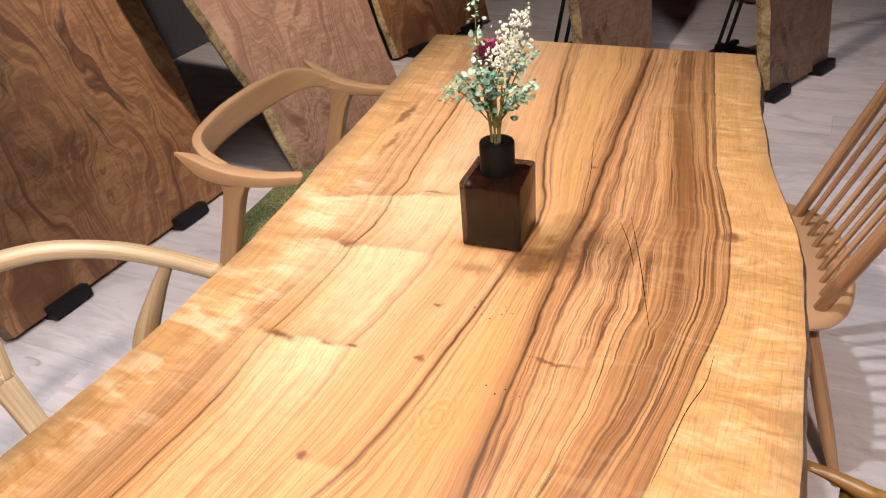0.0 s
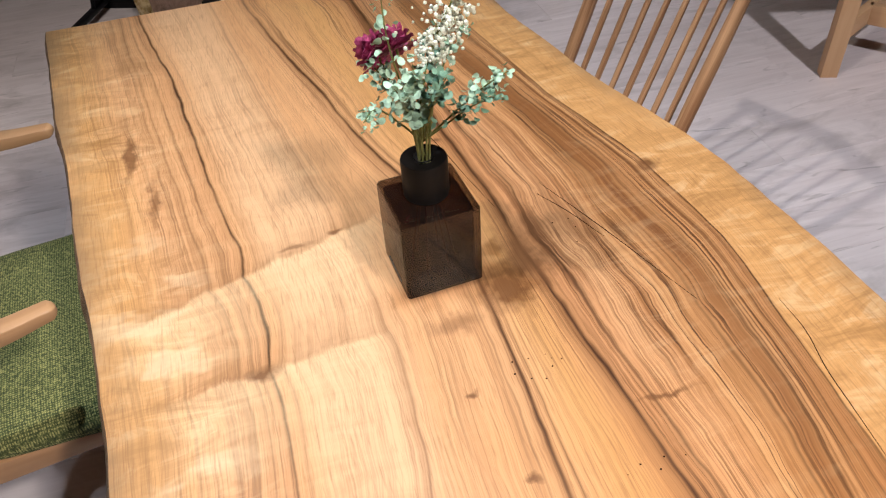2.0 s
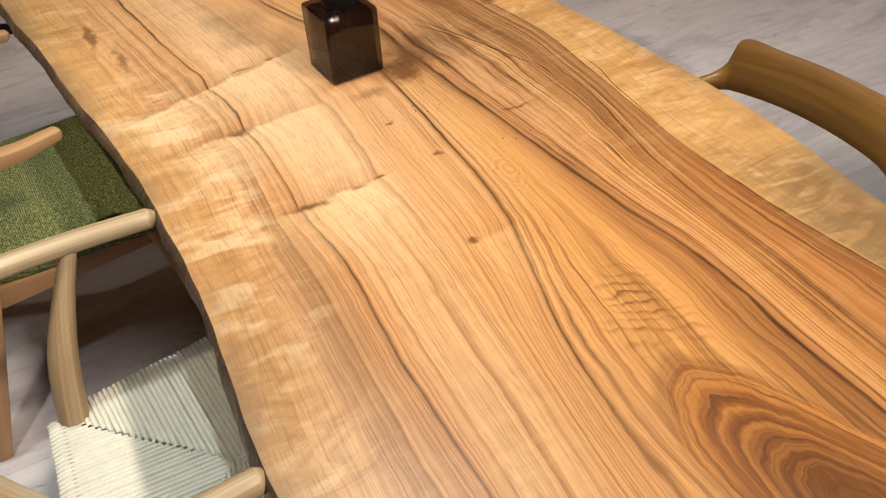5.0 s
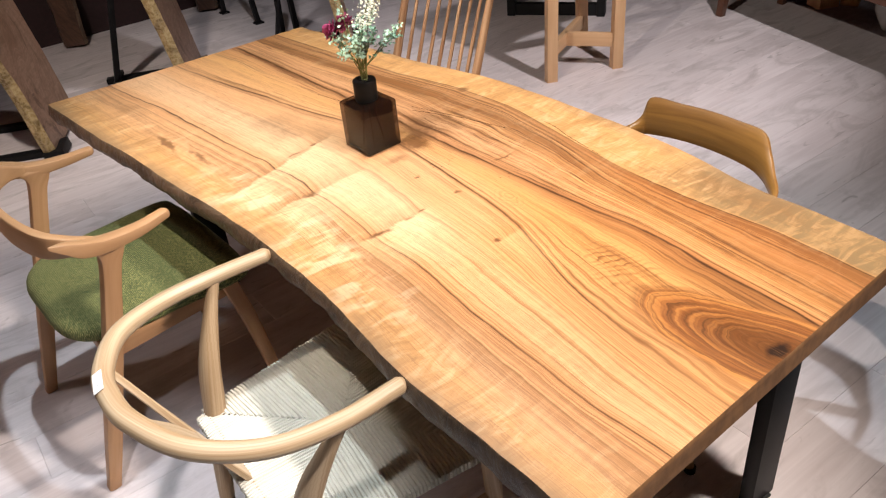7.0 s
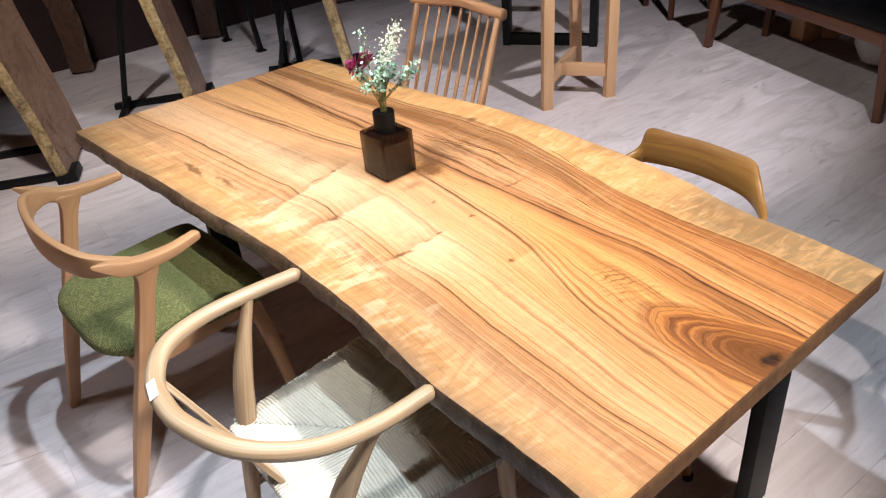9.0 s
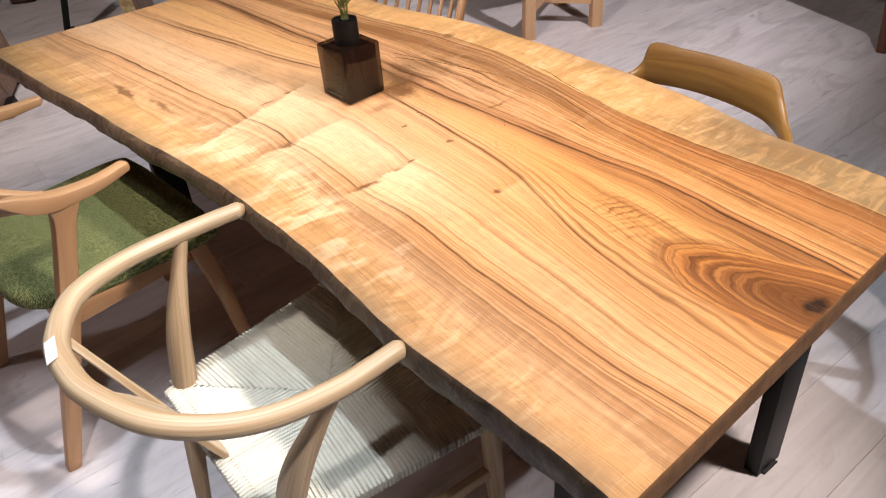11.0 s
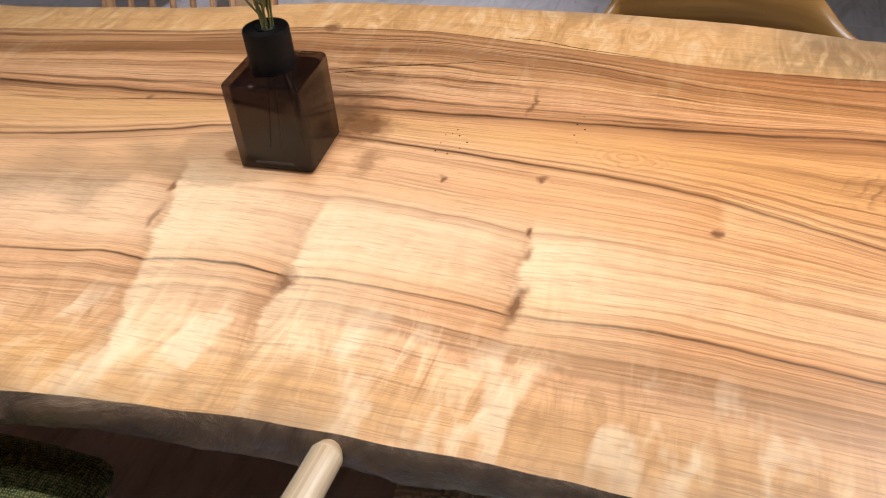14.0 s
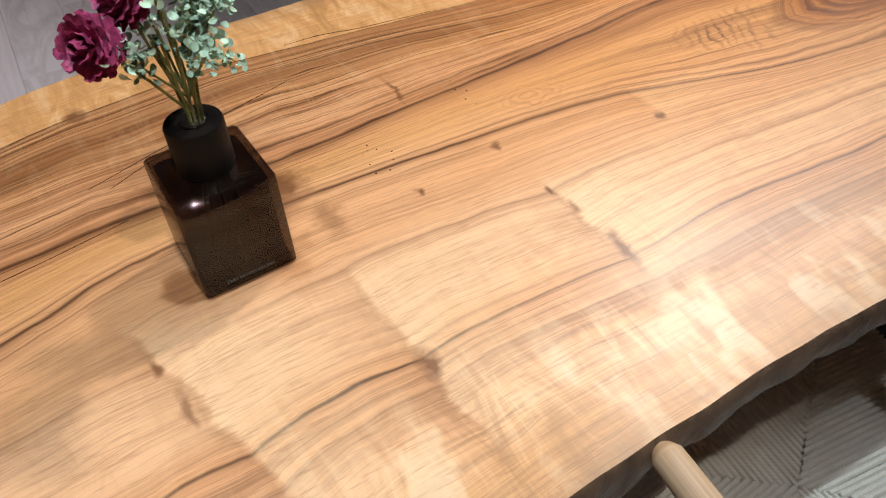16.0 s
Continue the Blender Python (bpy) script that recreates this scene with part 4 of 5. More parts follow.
for i in range(9):
    s = i / 8
    top = A.lerp(B, 0.06 + 0.88 * s) + Vector((0.03, 0.008, 0)) * (1 - (2 * s - 1) ** 2) - Vector((0, 0, 0.010))
    low = C.lerp(D, s) + Vector((0.02, 0.005, 0)) * (1 - (2 * s - 1) ** 2)
    r = 0.0135 if i in (0, 8) else 0.0062
    part("back_post" if i in (0, 8) else "spindle", sweep([(*low, r, r), (*low.lerp(top, 0.5), r * 1.12, r * 1.12), (*top, r * 0.85, r * 0.85)], 10, 10), OAK, spin)
part("seat", rounded_pad(((0.62, 0.38), (0.655, 0.58), (0.58, 0.80), (0.40, 0.84), (0.24, 0.78), (0.20, 0.58), (0.27, 0.38), (0.44, 0.34)), 0.405, 0.435, 0.0, 56), OAK, spin, "rounded solid wood seat")
for x, y, tx, ty in ((0.70, 0.37, 0.57, 0.44), (0.62, 0.88, 0.51, 0.77), (0.20, 0.32, 0.30, 0.44), (0.14, 0.84, 0.27, 0.74)):
    part("leg", sweep([(x, y, 0, 0.011, 0.011), ((x + tx) / 2, (y + ty) / 2, 0.2, 0.017, 0.017), (tx, ty, 0.41, 0.013, 0.013)], 14, 12), OAK, spin)


# ---- smoked glass bottle with dried flowers ----
n = Nodes("smoked_glass")
clear = n.node("ShaderNodeBsdfTransparent")
clear.inputs[0].default_value = (0.40, 0.352, 0.335, 1)
gloss = n.node("ShaderNodeBsdfGlossy")
gloss.inputs["Roughness"].default_value = 0.03
facing = n.node("ShaderNodeLayerWeight").outputs["Facing"]
blend = n.node("ShaderNodeMixShader")
n.link(n.math("ADD", n.math("MULTIPLY", n.math("POWER", facing, 4.0), 0.55), 0.045), blend.inputs[0])
n.link(clear.outputs[0], blend.inputs[1])
n.link(gloss.outputs[0], blend.inputs[2])
haze = n.node("ShaderNodeBsdfDiffuse")
haze.inputs[0].default_value = (0.20, 0.165, 0.145, 1)
both = n.node("ShaderNodeMixShader")
both.inputs[0].default_value = 0.012
n.link(blend.outputs[0], both.inputs[1])
n.link(haze.outputs[0], both.inputs[2])
n.link(both.outputs[0], n.tree.nodes["Material Output"].inputs[0])
SMOKE = n.mat
STEMS = plain("green_brown_stem", (0.16, 0.17, 0.05), 0.6, 0.0, 60, 0.4)
DRYSTEM = plain("dry_red_brown_reed", (0.20, 0.075, 0.04), 0.7)
LEAF = plain("grey_green_leaf", (0.36, 0.53, 0.40), 0.6, 0.0, 90, 0.35)
LEAF2 = plain("deep_green_leaf", (0.15, 0.28, 0.195), 0.6, 0.0, 90, 0.35)
PETAL = plain("dark_pink_petal", (0.33, 0.040, 0.125), 0.6, 0.0, 160, 0.65)
BERRY = plain("white_berry_bud", (0.72, 0.74, 0.64), 0.5, 0.0, 150, 0.12)
CAP = plain("matt_black_collar", (0.006, 0.005, 0.005), 0.55, 0.0, 120, 0.15, 0.1, 0.2)

DIMINK = plain("dull_grey_print", (0.06, 0.055, 0.05), 0.6)
bottle = thing("glass_bottle", "square smoked-glass bottle with black collar on the table", "bottle", m=pose(0.050, 0.054, TOP + 0.0012, 0, 0, 3.5))
W = 0.051


def square_ring(bm, half, z, r, per=5):
    out = []
    for cx, cy, a0 in ((1, 1, 0), (-1, 1, 90), (-1, -1, 180), (1, -1, 270)):
        for i in range(per):
            a = radians(a0 + 90 * i / (per - 1))
            out.append(bm.verts.new((cx * (half - r) + r * math.cos(a), cy * (half - r) + r * math.sin(a), z)))
    return out


def square_vessel(levels):
    bm = bmesh.new()
    rings = [square_ring(bm, h, z, r) for h, z, r in levels]
    for a, b in zip(rings, rings[1:]):
        for j in range(len(a)):
            k = (j + 1) % len(a)
            bm.faces.new((a[j], a[k], b[k], b[j]))
    bm.faces.new(rings[0][::-1])
    bm.faces.new(rings[-1])
    bmesh.ops.recalc_face_normals(bm, faces=bm.faces)
    return bm


body = square_vessel([(W - 0.003, 0.0, 0.004), (W, 0.003, 0.005), (W, 0.117, 0.005), (W - 0.0015, 0.1205, 0.005), (W - 0.005, 0.1225, 0.005), (0.022, 0.1235, 0.010)])
part("glass_body", body, SMOKE, bottle, "thick smoked brown glass")
part("collar", lathe([(0.0225, 0.1215), (0.0275, 0.1225), (0.0285, 0.126), (0.0285, 0.172), (0.0275, 0.1745), (0.016, 0.1750), (0.0125, 0.1735), (0.012, 0.160)], 40), CAP, bottle, "matt black round collar")
part("mouth_ring", lathe([(0.0105, 0.1745), (0.0125, 0.1745), (0.0125, 0.1765), (0.0105, 0.1765)], 32), plain("bright_metal", (0.6, 0.6, 0.6), 0.25, 1.0), bottle, "thin bright metal ring")
part("inner_wall", square_vessel([(W - 0.008, 0.0095, 0.004), (W - 0.0065, 0.012, 0.005), (W - 0.0065, 0.113, 0.005), (W - 0.010, 0.1165, 0.006), (0.018, 0.1175, 0.008)]), SMOKE, bottle)
part("glass_base", square_vessel([(W - 0.004, 0.003, 0.004), (W - 0.004, 0.009, 0.004)]), SMOKE, bottle)
for i in range(16):
    w = 0.0014 + 0.0010 * ((i * 7) % 3)
    part("letter_bar", box(-W - 0.0004, 0.026 - i * 0.0034, 0.013, 0.0006, w, 0.0032, 0), DIMINK, bottle)

bouquet = thing("dried_flowers", "dried bouquet of white buds, a dark pink bloom and grey-green leaves", "flowers", m=pose(0.050, 0.050, TOP))
rnd = random.Random(12)


def stem(name, rows, mat, n=12, sides=6):
    return part(name, sweep(rows, n, sides, cap=0), mat, bouquet)


def leaf_mesh(centres, size, rng):
    """Small round leaves, each a cupped blade of its own facing its own way."""
    bm = bmesh.new()
    for c, s in centres:
        q = Euler([rng.uniform(-1.0, 1.0), rng.uniform(-1.0, 1.0), rng.uniform(0, 6.28)]).to_matrix()
        r = size * s
        ring = []
        for k in range(9):
            a = 2 * math.pi * k / 9
            rr = r * (0.85 + 0.15 * math.cos(a))
            ring.append(bm.verts.new(Vector(c) + q @ Vector((rr * math.cos(a) + r * 0.8, rr * 0.78 * math.sin(a), r * 0.16 * math.cos(2 * a)))))
        hub = bm.verts.new(Vector(c) + q @ Vector((r * 0.8, 0, -r * 0.14)))
        for k in range(9):
            bm.faces.new((ring[k], ring[(k + 1) % 9], hub))
    return bm


def spray(root, tip, bend, leaves, size, mat, name):
    root, tip = Vector(root), Vector(tip)
    m = root.lerp(tip, 0.55) + Vector(bend)
    rows = spline([root, m, tip], 20)
    stem("stem", [(*p, 0.0011 * (1.2 - 0.6 * i / 19), 0.0011 * (1.2 - 0.6 * i / 19)) for i, p in enumerate(rows)][::4] + [(*rows[-1], 0.0005, 0.0005)], STEMS)
    centres = []
    for k in range(int(leaves * 2.5)):
        f = 0.30 + 0.70 * rnd.random() ** 0.8
        p = Vector(rows[min(19, int(f * 19))])
        centres.append((p + Vector((rnd.gauss(0, 1), rnd.gauss(0, 1), rnd.gauss(0, 1))) * 0.006, rnd.uniform(0.6, 1.2) * (1.25 - 0.5 * f)))
    part(name, leaf_mesh(centres, size * 0.88, rnd), mat, bouquet)


for k in range(9):
    a = k * 0.7
    stem("stem", [(0.006 * math.cos(a), 0.006 * math.sin(a), 0.125, 0.0013, 0.0013), (0.007 * math.cos(a), 0.007 * math.sin(a), 0.185, 0.0013, 0.0013), (0.017 * math.cos(a + 0.4), 0.017 * math.sin(a + 0.4), 0.265, 0.0012, 0.0012)], STEMS)
for k in range(6):
    a = k * 1.05
    stem("reed", [(0.030 * math.cos(a), 0.030 * math.sin(a), 0.012, 0.0010, 0.0010), (0.004 * math.cos(a), 0.004 * math.sin(a), 0.165, 0.0010, 0.0010)], DRYSTEM, 6)
for tip, bend, count, size, mat in (((0.085, -0.055, 0.300), (0.01, -0.01, 0.02), 34, 0.0062, LEAF), ((0.070, -0.075, 0.285), (0.01, -0.01, 0.02), 26, 0.0060, LEAF2), ((-0.070, -0.035, 0.262), (-0.01, 0, 0.03), 34, 0.0058, LEAF),
                                   ((-0.035, -0.045, 0.300), (0, 0, 0.01), 26, 0.0085, LEAF), ((-0.028, 0.010, 0.395), (-0.01, 0, 0.01), 16, 0.0070, LEAF), ((0.020, -0.050, 0.305), (0, 0, 0.01), 26, 0.0080, LEAF2),
                                   ((-0.010, -0.030, 0.315), (0, 0, 0.0), 24, 0.0095, LEAF), ((0.035, 0.035, 0.320), (0, 0, 0.01), 24, 0.0075, LEAF2), ((-0.045, 0.045, 0.290), (0, 0.01, 0.01), 24, 0.0070, LEAF), ((0.065, 0.020, 0.330), (0, 0, 0.02), 22, 0.0065, LEAF)):
    spray((0, 0, 0.20), tip, bend, count, size, mat, "leaf_spray")


def buds():
    bm = bmesh.new()
    for k in range(360):
        f = rnd.random()
        c = Vector((0.010, -0.005, 0.300)).lerp(Vector((0.056, -0.018, 0.385)), f)
        w = 0.022 * (1.05 - 0.45 * f)
        c += Vector((rnd.gauss(0, w * 0.62), rnd.gauss(0, w * 0.62), rnd.gauss(0, 0.010)))
        r = rnd.uniform(0.0014, 0.0030)
        bmesh.ops.create_icosphere(bm, subdivisions=1, radius=r, matrix=Matrix.Translation(c) @ Matrix.Diagonal((1, 1, rnd.uniform(0.9, 1.3), 1)))
    return bm


stem("stem", [(0, 0, 0.20, 0.0014, 0.0014), (0.012, -0.003, 0.30, 0.0012, 0.0012), (0.062, -0.012, 0.405, 0.0007, 0.0007)], STEMS)
for k in range(7):
    f = 0.15 + 0.12 * k
    c = Vector((0.010, -0.005, 0.300)).lerp(Vector((0.056, -0.018, 0.385)), f)
    e = c + Vector((rnd.uniform(-0.02, 0.025), rnd.uniform(-0.02, 0.02), 0.018))
    stem("twig", [(*c, 0.0007, 0.0007), (*e, 0.0005, 0.0005)], STEMS, 4)
tagged(part("blossom_spike", buds(), BERRY, bouquet, "cluster of round white buds"), kind="stuff")


def bloom(centre, radius, tilt):
    bm = bmesh.new()
    m = Matrix.Translation(centre) @ Euler(tilt).to_matrix().to_4x4()
    for layer in range(6):
        count = 6 + layer * 3
        el = 0.2 + 0.36 * layer
        for k in range(count):
            a = 2 * math.pi * (k + 0.5 * (layer % 2)) / count + rnd.uniform(-0.12, 0.12)
            r = radius * rnd.uniform(0.82, 1.08)
            base = Vector((0, 0, 0))
            dirn = Vector((math.cos(a) * math.sin(el), math.sin(a) * math.sin(el), math.cos(el)))
            side = Vector((-math.sin(a), math.cos(a), 0))
            outn = dirn.cross(side)
            w = radius * 0.24
            pts = [base, base + dirn * r * 0.6 - side * w - outn * w * 0.2, base + dirn * r - side * w * 0.7 + outn * w * 0.5, base + dirn * r * 1.05 + outn * w * 0.2, base + dirn * r + side * w * 0.7 + outn * w * 0.5, base + dirn * r * 0.6 + side * w - outn * w * 0.2]
            bm.faces.new([bm.verts.new(m @ p) for p in pts])
    bmesh.ops.triangulate(bm, faces=bm.faces)
    return bm


for c, r, tilt in (((-0.030, 0.062, 0.288), 0.026, (-0.6, -1.0, 0)), ((-0.014, 0.028, 0.310), 0.023, (-0.7, -0.4, 0))):
    part("bloom", bloom(c, r, tilt), PETAL, bouquet, "ruffled dark pink bloom")
    stem("stem", [(0, 0, 0.18, 0.0014, 0.0014), (c[0] * 0.6, c[1] * 0.6, 0.25, 0.0014, 0.0014), (*c, 0.0016, 0.0016)], STEMS)


UP = Vector((0, 0, 1))


# ---- slabs for sale, leaning on their stands ----
def board_mesh(width, height, thick, seed, flare=0.0, taper=0.0, skew=0.0):
    """A sawn slab with natural side edges: y across, z up along the board, x its thickness."""
    bm = bmesh.new()
    rows = []
    n = 46
    for i in range(n + 1):
        f = i / n
        z = f * height
        e0 = noise.noise(Vector((z * 1.7, seed, 0))) * 0.05 + noise.noise(Vector((z * 7, seed, 5))) * 0.014 + noise.noise(Vector((z * 26, seed, 5))) * 0.004
        e1 = noise.noise(Vector((z * 1.7, seed + 9, 0))) * 0.05 + noise.noise(Vector((z * 7, seed + 9, 5))) * 0.014 + noise.noise(Vector((z * 26, seed + 9, 5))) * 0.004
        k = flare * math.sin(f * math.pi)
        l = -taper * f - k + (e0 * min(1, f * 6)) + skew * z
        r = width + taper * f + k + (e1 * min(1, f * 6)) + skew * z
        ring = [(0, l + 0.012), (0, l + 0.03)] + [(0, l + (r - l) * q / 10) for q in range(1, 10)] + [(0, r - 0.03), (0, r - 0.012), (-thick * 0.5, r + 0.006), (-thick, r - 0.010)]
        ring += [(-thick, l + 0.010), (-thick * 0.5, l - 0.006)]
        rows.append([bm.verts.new((x, y, z)) for x, y in ring])
    k = len(rows[0])
    for a, b in zip(rows, rows[1:]):
        for j in range(k):
            f = bm.faces.new((a[j], a[(j + 1) % k], b[(j + 1) % k], b[j]))
            f.material_index = 1 if j in (12, 13, 15, 16) else 0
    bm.faces.new(rows[0][::-1])
    bm.faces.new(rows[-1])
    bmesh.ops.recalc_face_normals(bm, faces=bm.faces)
    return bm


SLAB_RED = slab_material("red_brown_slab", (0.32, 0.160, 0.075), (0.19, 0.080, 0.036), (0.060, 0.022, 0.011), 3.1)
SLAB_PINK = slab_material("pinkish_slab", (0.42, 0.25, 0.17), (0.31, 0.17, 0.115), (0.20, 0.10, 0.065), 7.7)
SLAB_DARK = slab_material("dark_wall_slab", (0.11, 0.055, 0.035), (0.07, 0.033, 0.02), (0.03, 0.014, 0.009), 21.3)
SLAB_TAN = slab_material("tan_slab", (0.43, 0.275, 0.195), (0.35, 0.205, 0.14), (0.20, 0.105, 0.068), 11.3)


def slab(a, b, height, lean, mat, seed, label, thick=0.055, flare=0.02, taper=0.0, skew=0.0, clamps=(0.2, 0.75), edge=GOLDBARK):
    a, b = Vector((*a, 0)), Vector((*b, 0))
    width = (b - a).length
    turn = math.degrees(math.atan2(b.y - a.y, b.x - a.x)) - 90
    ob = thing("wood_slab", label, "wood slab", "slabs for sale", Matrix.Translation(a + Vector((0, 0, 0.022))) @ pose(0, 0, 0, 0, 0, turn) @ pose(0, 0, 0, 0, -lean, 0))
    part("board", board_mesh(width, height, thick, seed, flare, taper, skew), [mat, edge], ob)
    for c in clamps:
        part("foot_clamp", box(-0.012, width * c, 0.002, 0.10, 0.15, 0.045, 0.004), STEEL, ob, "black steel foot")
    return ob


slab((-1.56, 0.08), (-1.52, 1.12), 2.1, 14, SLAB_RED, 2.0, "large red-brown burr wood slab standing on black feet", flare=0.06, taper=0.02, skew=-0.10, edge=EDGEBARK)
slab((-1.215, 1.22), (-1.13, 1.96), 2.1, 14, SLAB_PINK, 5.0, "pinkish figured wood slab leaning back on black feet", flare=0.05, taper=0.05, skew=-0.16)
slab((-1.54, 2.63), (-1.29, 3.40), 2.1, 12, SLAB_RED, 8.0, "reddish wood slab leaning back on black feet", flare=0.02, taper=0.0, skew=-0.10)
for a, b, seed, mat, lab in (((-0.42, 2.37), (-0.20, 2.88), 12.0, SLAB_TAN, "tan wood slab with golden live edge on a black stand"),
                             ((0.37, 2.54), (0.60, 3.05), 15.0, SLAB_TAN, "tan wood slab with glossy golden live edge on a stand"),
                             ((1.28, 2.36), (1.50, 2.78), 18.0, SLAB_PINK, "brown wood slab with golden live edge on a stand")):
    slab(a, b, 1.7, 9, mat, seed, lab, 0.06, 0.02, clamps=(0.1, 0.85))
    st = thing("slab_stand", "black steel stand behind a wood slab", "stand", "slab stands")
    d = Vector((b[0] - a[0], b[1] - a[1], 0)).normalized()
    back = Vector((-d.y, d.x, 0))
    foot = Vector((*a, 0))
    for f in (0.065, 0.47):
        part("base_bar", bar(foot + d * f + back * 0.05 + UP * 0.015, foot + d * f + back * 0.55 + UP * 0.015, 0.05, 0.03, bevel=0.002), STEEL, st)
    part("rear_bar", bar(foot + d * 0.02 + back * 0.47 + UP * 0.042, foot + d * 0.52 + back * 0.47 + UP * 0.042, 0.03, 0.022, bevel=0.002), STEEL, st)
    for f in (0.33, 0.42):
        part("upright", bar(foot + d * f + back * 0.47 + UP * 0.05, foot + d * f + back * 0.16 + UP * 1.40, 0.018, 0.018, (1, 0, 0), bevel=0.002), STEEL, st)

# slabs on the far wall
for x, w, seed in ((0.06, 0.13, 31.0), (1.00, 0.12, 34.0), (2.1, 0.2, 37.0), (-0.45, 0.15, 40.0)):
    slab((x + w, 4.05), (x, 4.12), 2.0, 5, SLAB_DARK, seed, "narrow dark wood slab leaning on the far wall", clamps=(), flare=0.0, edge=EDGEBARK)

# black trestle legs in the distance
for x, y, tx, ty in ((1.104, 3.91, 1.06, 3.85), (1.169, 3.48, 1.12, 3.60), (1.145, 3.06, 1.20, 3.10), (1.235, 3.03, 1.22, 3.08)):
    st = thing("trestle_leg", "thin black steel trestle leg in the distance", "stand", "trestle legs")
    part("post", bar((x, y, 0.0), (tx, ty, 0.95), 0.035, 0.03, (1, 0, 0), bevel=0.002), STEEL, st)
    part("foot", box(x, y, 0.005, 0.06, 0.06, 0.01, 0.001), STEEL, st)

# ---- pale wooden trestle stool ----
stool = thing("wooden_trestle", "pale pine trestle stand with square legs and low rails", "stand")
P1, P2, P3 = Vector((1.79, 1.275, 0)), Vector((2.14, 1.155, 0)), Vector((2.245, 1.51, 0))
for p, q in ((P1, P1 + Vector((0.01, -0.01, 0))), (P2, P2 + Vector((0.01, 0, 0))), (P3, P3 + Vector((-0.06, -0.04, 0)))):
    part("leg", bar(p, q + UP * 0.92, 0.056, 0.046, (0.4, 1, 0)), PINE, stool)
M = P1.lerp(P3, 0.42)
part("low_rail", bar(P1.lerp(P3, 0.06) + UP * 0.15, P1.lerp(P3, 0.95) + UP * 0.15, 0.03, 0.07), PINE, stool)
part("low_rail", bar(M + UP * 0.15, P2.lerp(M, 0.06) + UP * 0.15, 0.03, 0.07), PINE, stool)
part("upper_rail", bar(P1.lerp(P2, 0.05) + UP * 0.66, P1.lerp(P2, 0.95) + UP * 0.66, 0.03, 0.07), PINE, stool)
part("upper_rail", bar(P1.lerp(P3, 0.05) + UP * 0.62, P1.lerp(P3, 0.95) + UP * 0.62, 0.03, 0.07), PINE, stool)
part("top_board", box(2.02, 1.33, 0.945, 0.56, 0.52, 0.05, 0.006), PINE, stool)

# ---- black square frame of another table ----
blackframe = thing("steel_table_frame", "black steel rectangular table leg frame on the floor", "table frame")
Q1, Q2 = Vector((2.37, 2.25, 0)), Vector((2.70, 1.80, 0))
for q in (Q1, Q2):
    part("post", bar(q, q + UP * 0.70, 0.085, 0.05, (0.6, -0.8, 0), bevel=0.003), STEEL, blackframe)
part("bottom_bar", bar(Q1 + UP * 0.035, Q2 + UP * 0.035, 0.05, 0.07), STEEL, blackframe)
part("top_bar", bar(Q1 + UP * 0.72, Q2 + UP * 0.72, 0.05, 0.05), STEEL, blackframe)

# ---- black leather bench on walnut legs ----
bench = thing("leather_bench", "black leather bench on dark walnut legs", "bench")
R1, R2, R3, R4 = Vector((3.11, 1.24, 0)), Vector((2.73, -0.01, 0)), Vector((3.50, 1.10, 0)), Vector((3.15, -0.15, 0))
for p in (R1, R2, R3, R4):
    inward = (Vector((3.12, 0.55, 0)) - p) * 0.06
    part("leg", bar(p, p + inward + UP * 0.39, 0.040, 0.040, (1, 0, 0), 0.055, 0.055), WALNUT, bench)
lng = (R2 - R1).normalized()
part("frame_rail", bar(R1 - lng * 0.1 + UP * 0.385, R2 + lng * 0.3 + UP * 0.385, 0.035, 0.06), WALNUT, bench)
part("frame_rail", bar(R3 - lng * 0.1 + UP * 0.385, R4 + lng * 0.3 + UP * 0.385, 0.035, 0.06), WALNUT, bench)
acr = Vector((-lng.y, lng.x, 0))
acr = acr if acr.x > 0 else -acr
corners = [R1 - lng * 0.14 - acr * 0.03, R2 + lng * 0.34 - acr * 0.03, R2 + lng * 0.34 + acr * 0.46, R1 - lng * 0.14 + acr * 0.46]
outline = []
for i in range(4):
    outline += [corners[i].lerp(corners[(i + 1) % 4], f)[:2] for f in (0.04, 0.35, 0.65, 0.96)]
part("cushion", rounded_pad(outline, 0.415, 0.50, 0.015, 64), LEATHER, bench, "thick black leather cushion")

blk = thing("wood_block", "rough pale wooden block on the floor", "wood block")
part("block", bar((3.60, 0.90, 0.0), (3.60, 0.90, 0.16), 0.13, 0.12, (0.4, 1, 0), bevel=0.008), PINE, blk)
blk2 = thing("wood_block", "small pale wooden block beside another block", "wood block")
part("block", bar((3.72, 0.80, 0.0), (3.72, 0.80, 0.12), 0.10, 0.10, (1, 0.4, 0), bevel=0.008), PINE, blk2)
pot = thing("plant_pot", "round white ceramic pot on the floor", "pot")
part("pot_body", lathe([(0.07, 0.0), (0.10, 0.01), (0.145, 0.10), (0.15, 0.16), (0.142, 0.165), (0.138, 0.12), (0.10, 0.05)], 40, (3.49, 0.38)), CERAMIC, pot)
brown = thing("stool_leg", "dark walnut stool with slim tapered legs", "stool")
for x, y in ((3.39, 1.75), (3.75, 1.70), (3.55, 2.10)):
    part("leg", bar((x, y, 0), (x + (3.56 - x) * 0.15, y + (1.85 - y) * 0.15, 0.43), 0.028, 0.028, (1, 0, 0), 0.04, 0.04), WALNUT, brown)
part("seat", lathe([(0.19, 0.43), (0.21, 0.44), (0.21, 0.46), (0.19, 0.47)], 40, (3.56, 1.85)), WALNUT, brown)


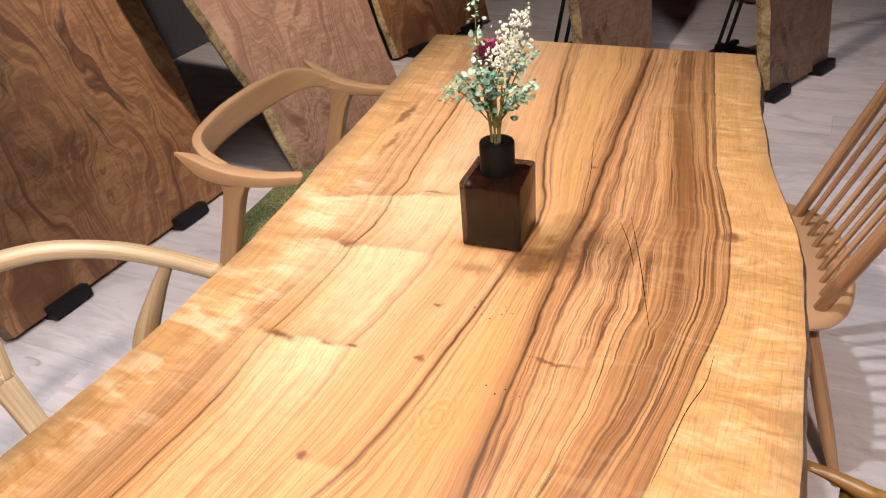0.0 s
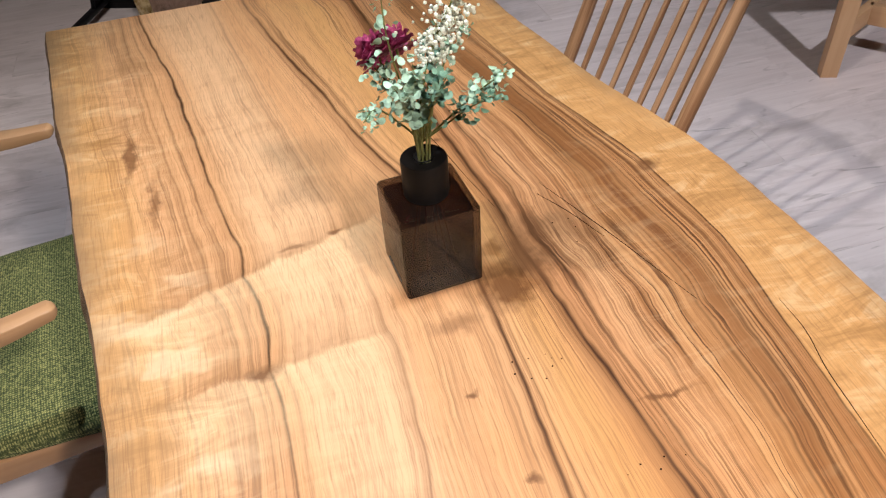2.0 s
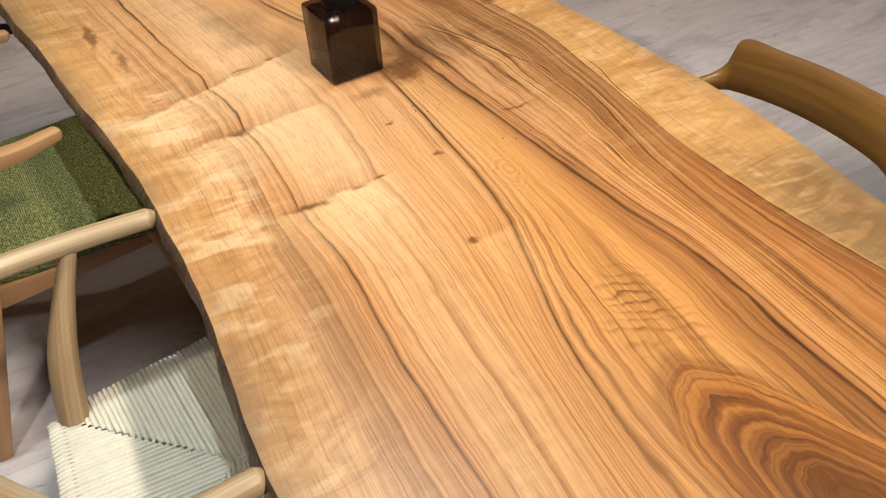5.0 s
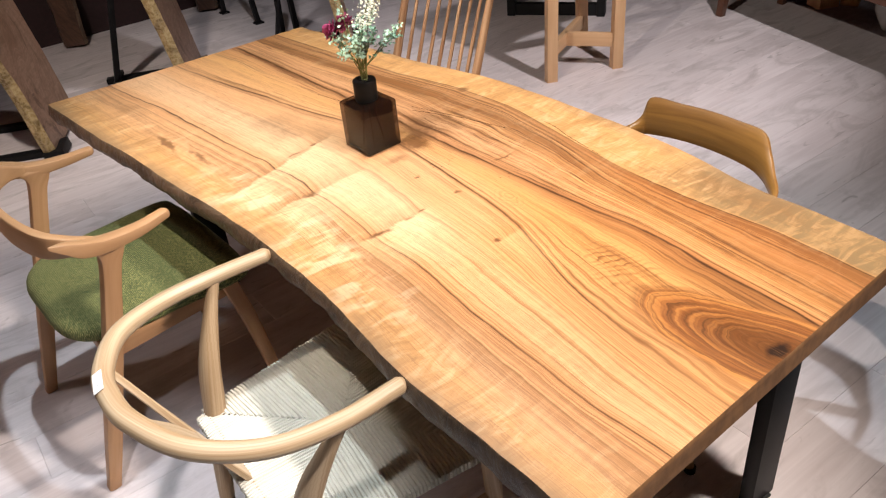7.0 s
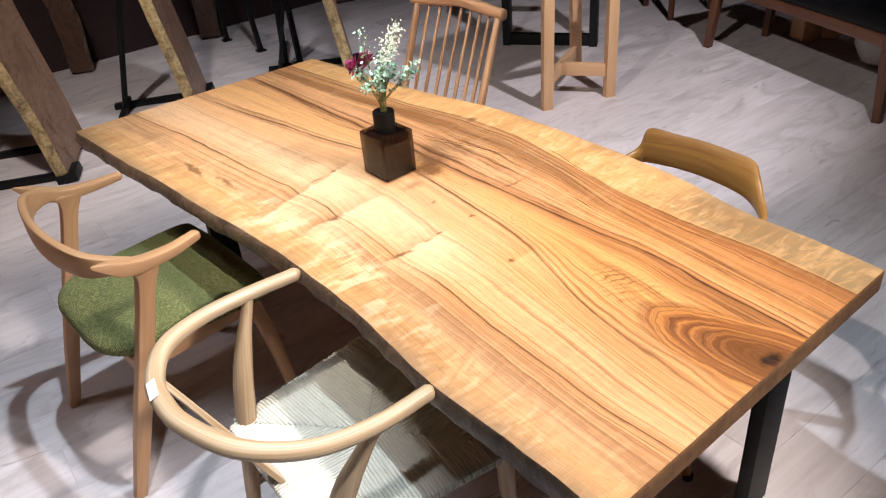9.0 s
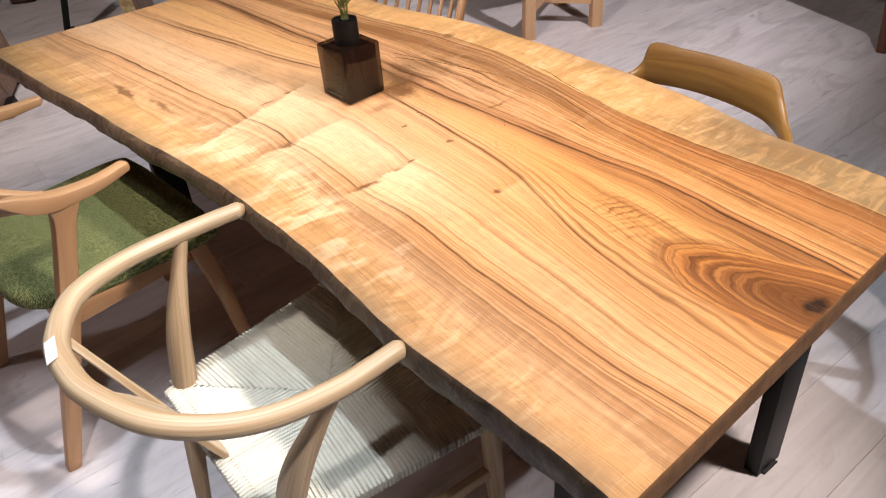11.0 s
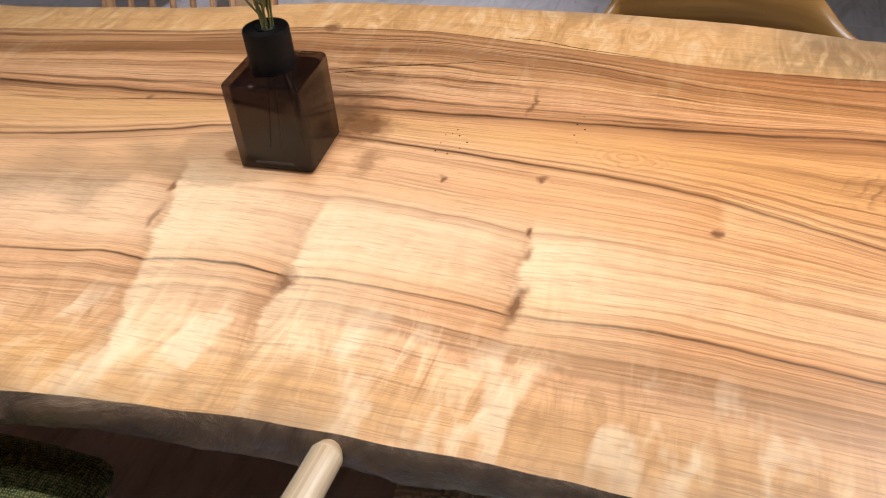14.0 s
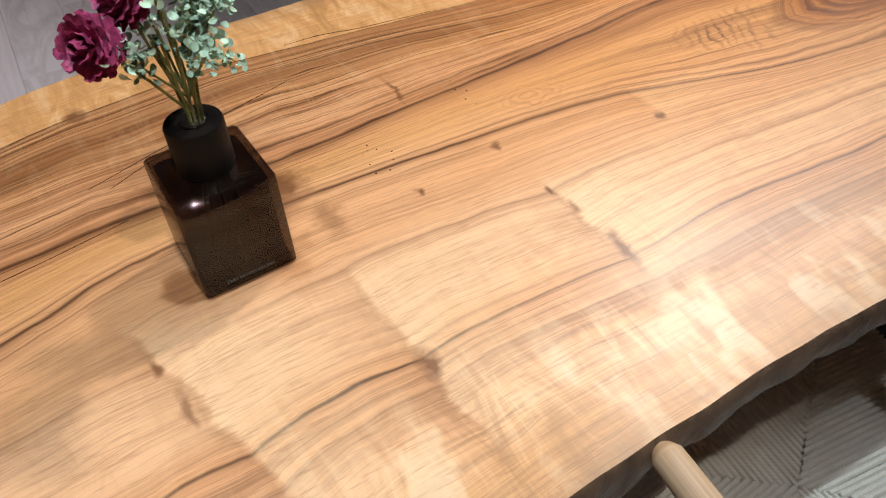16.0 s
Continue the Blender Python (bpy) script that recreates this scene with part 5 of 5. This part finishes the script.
# ---- the room ----
def wall(name, cx, cy, sx, sy, mat, h=3.1):
    return tagged(part(name, box(cx, cy, h / 2, sx, sy, h, 0), mat, smooth=False), "dark painted showroom wall", "wall", kind="structure")


X0, X1, Y0, Y1 = -2.9, 4.6, -3.6, 4.25
wall("wall_north", (X0 + X1) / 2, Y1 + 0.06, X1 - X0 + 0.24, 0.12, WALLDARK)
wall("wall_south", (X0 + X1) / 2, Y0 - 0.06, X1 - X0 + 0.24, 0.12, WALLGREY)
wall("wall_west", X0 - 0.06, (Y0 + Y1) / 2, 0.12, Y1 - Y0, WALLGREY)
wall("wall_east", X1 + 0.06, (Y0 + Y1) / 2, 0.12, Y1 - Y0, WALLDARK)
tagged(part("ceiling", box((X0 + X1) / 2, (Y0 + Y1) / 2, 3.15, X1 - X0 + 0.24, Y1 - Y0 + 0.24, 0.1, 0), CEILING, smooth=False), "dark painted ceiling", "ceiling", kind="structure")
ground = part("floor", box((X0 + X1) / 2, (Y0 + Y1) / 2, -0.055, X1 - X0 + 0.24, Y1 - Y0 + 0.24, 0.1, 0), FLOOR, smooth=False)
tagged(ground, "whitewashed wood plank floor", "floor", kind="structure")

plank_w, plank_l = 0.195, 1.22
bm = bmesh.new()
gap = 0.0003
vs = []
for z, e in ((-0.005, 0.0), (-0.0008, 0.0), (0.0, 0.0005)):
    vs.append([bm.verts.new((x * (plank_l / 2 - gap - e), y * (plank_w / 2 - gap - e), z)) for x, y in ((-1, -1), (1, -1), (1, 1), (-1, 1))])
for a, b in zip(vs, vs[1:]):
    for j in range(4):
        bm.faces.new((a[j], a[(j + 1) % 4], b[(j + 1) % 4], b[j]))
bm.faces.new(vs[-1])
bmesh.ops.recalc_face_normals(bm, faces=bm.faces)
plank_mesh = bpy.data.meshes.new("plank")
bm.to_mesh(plank_mesh)
bm.free()
plank_mesh.materials.append(FLOOR)
row = 0
y = Y0 + plank_w / 2
while y < Y1 + plank_w / 2:
    x = X0 - plank_l * ((row * 0.37) % 1.0) + plank_l / 2
    while x < X1 + plank_l / 2:
        p = new("plank", plank_mesh)
        p.parent = ground
        p.location = (x, y, 0)
        x += plank_l
    y += plank_w
    row += 1
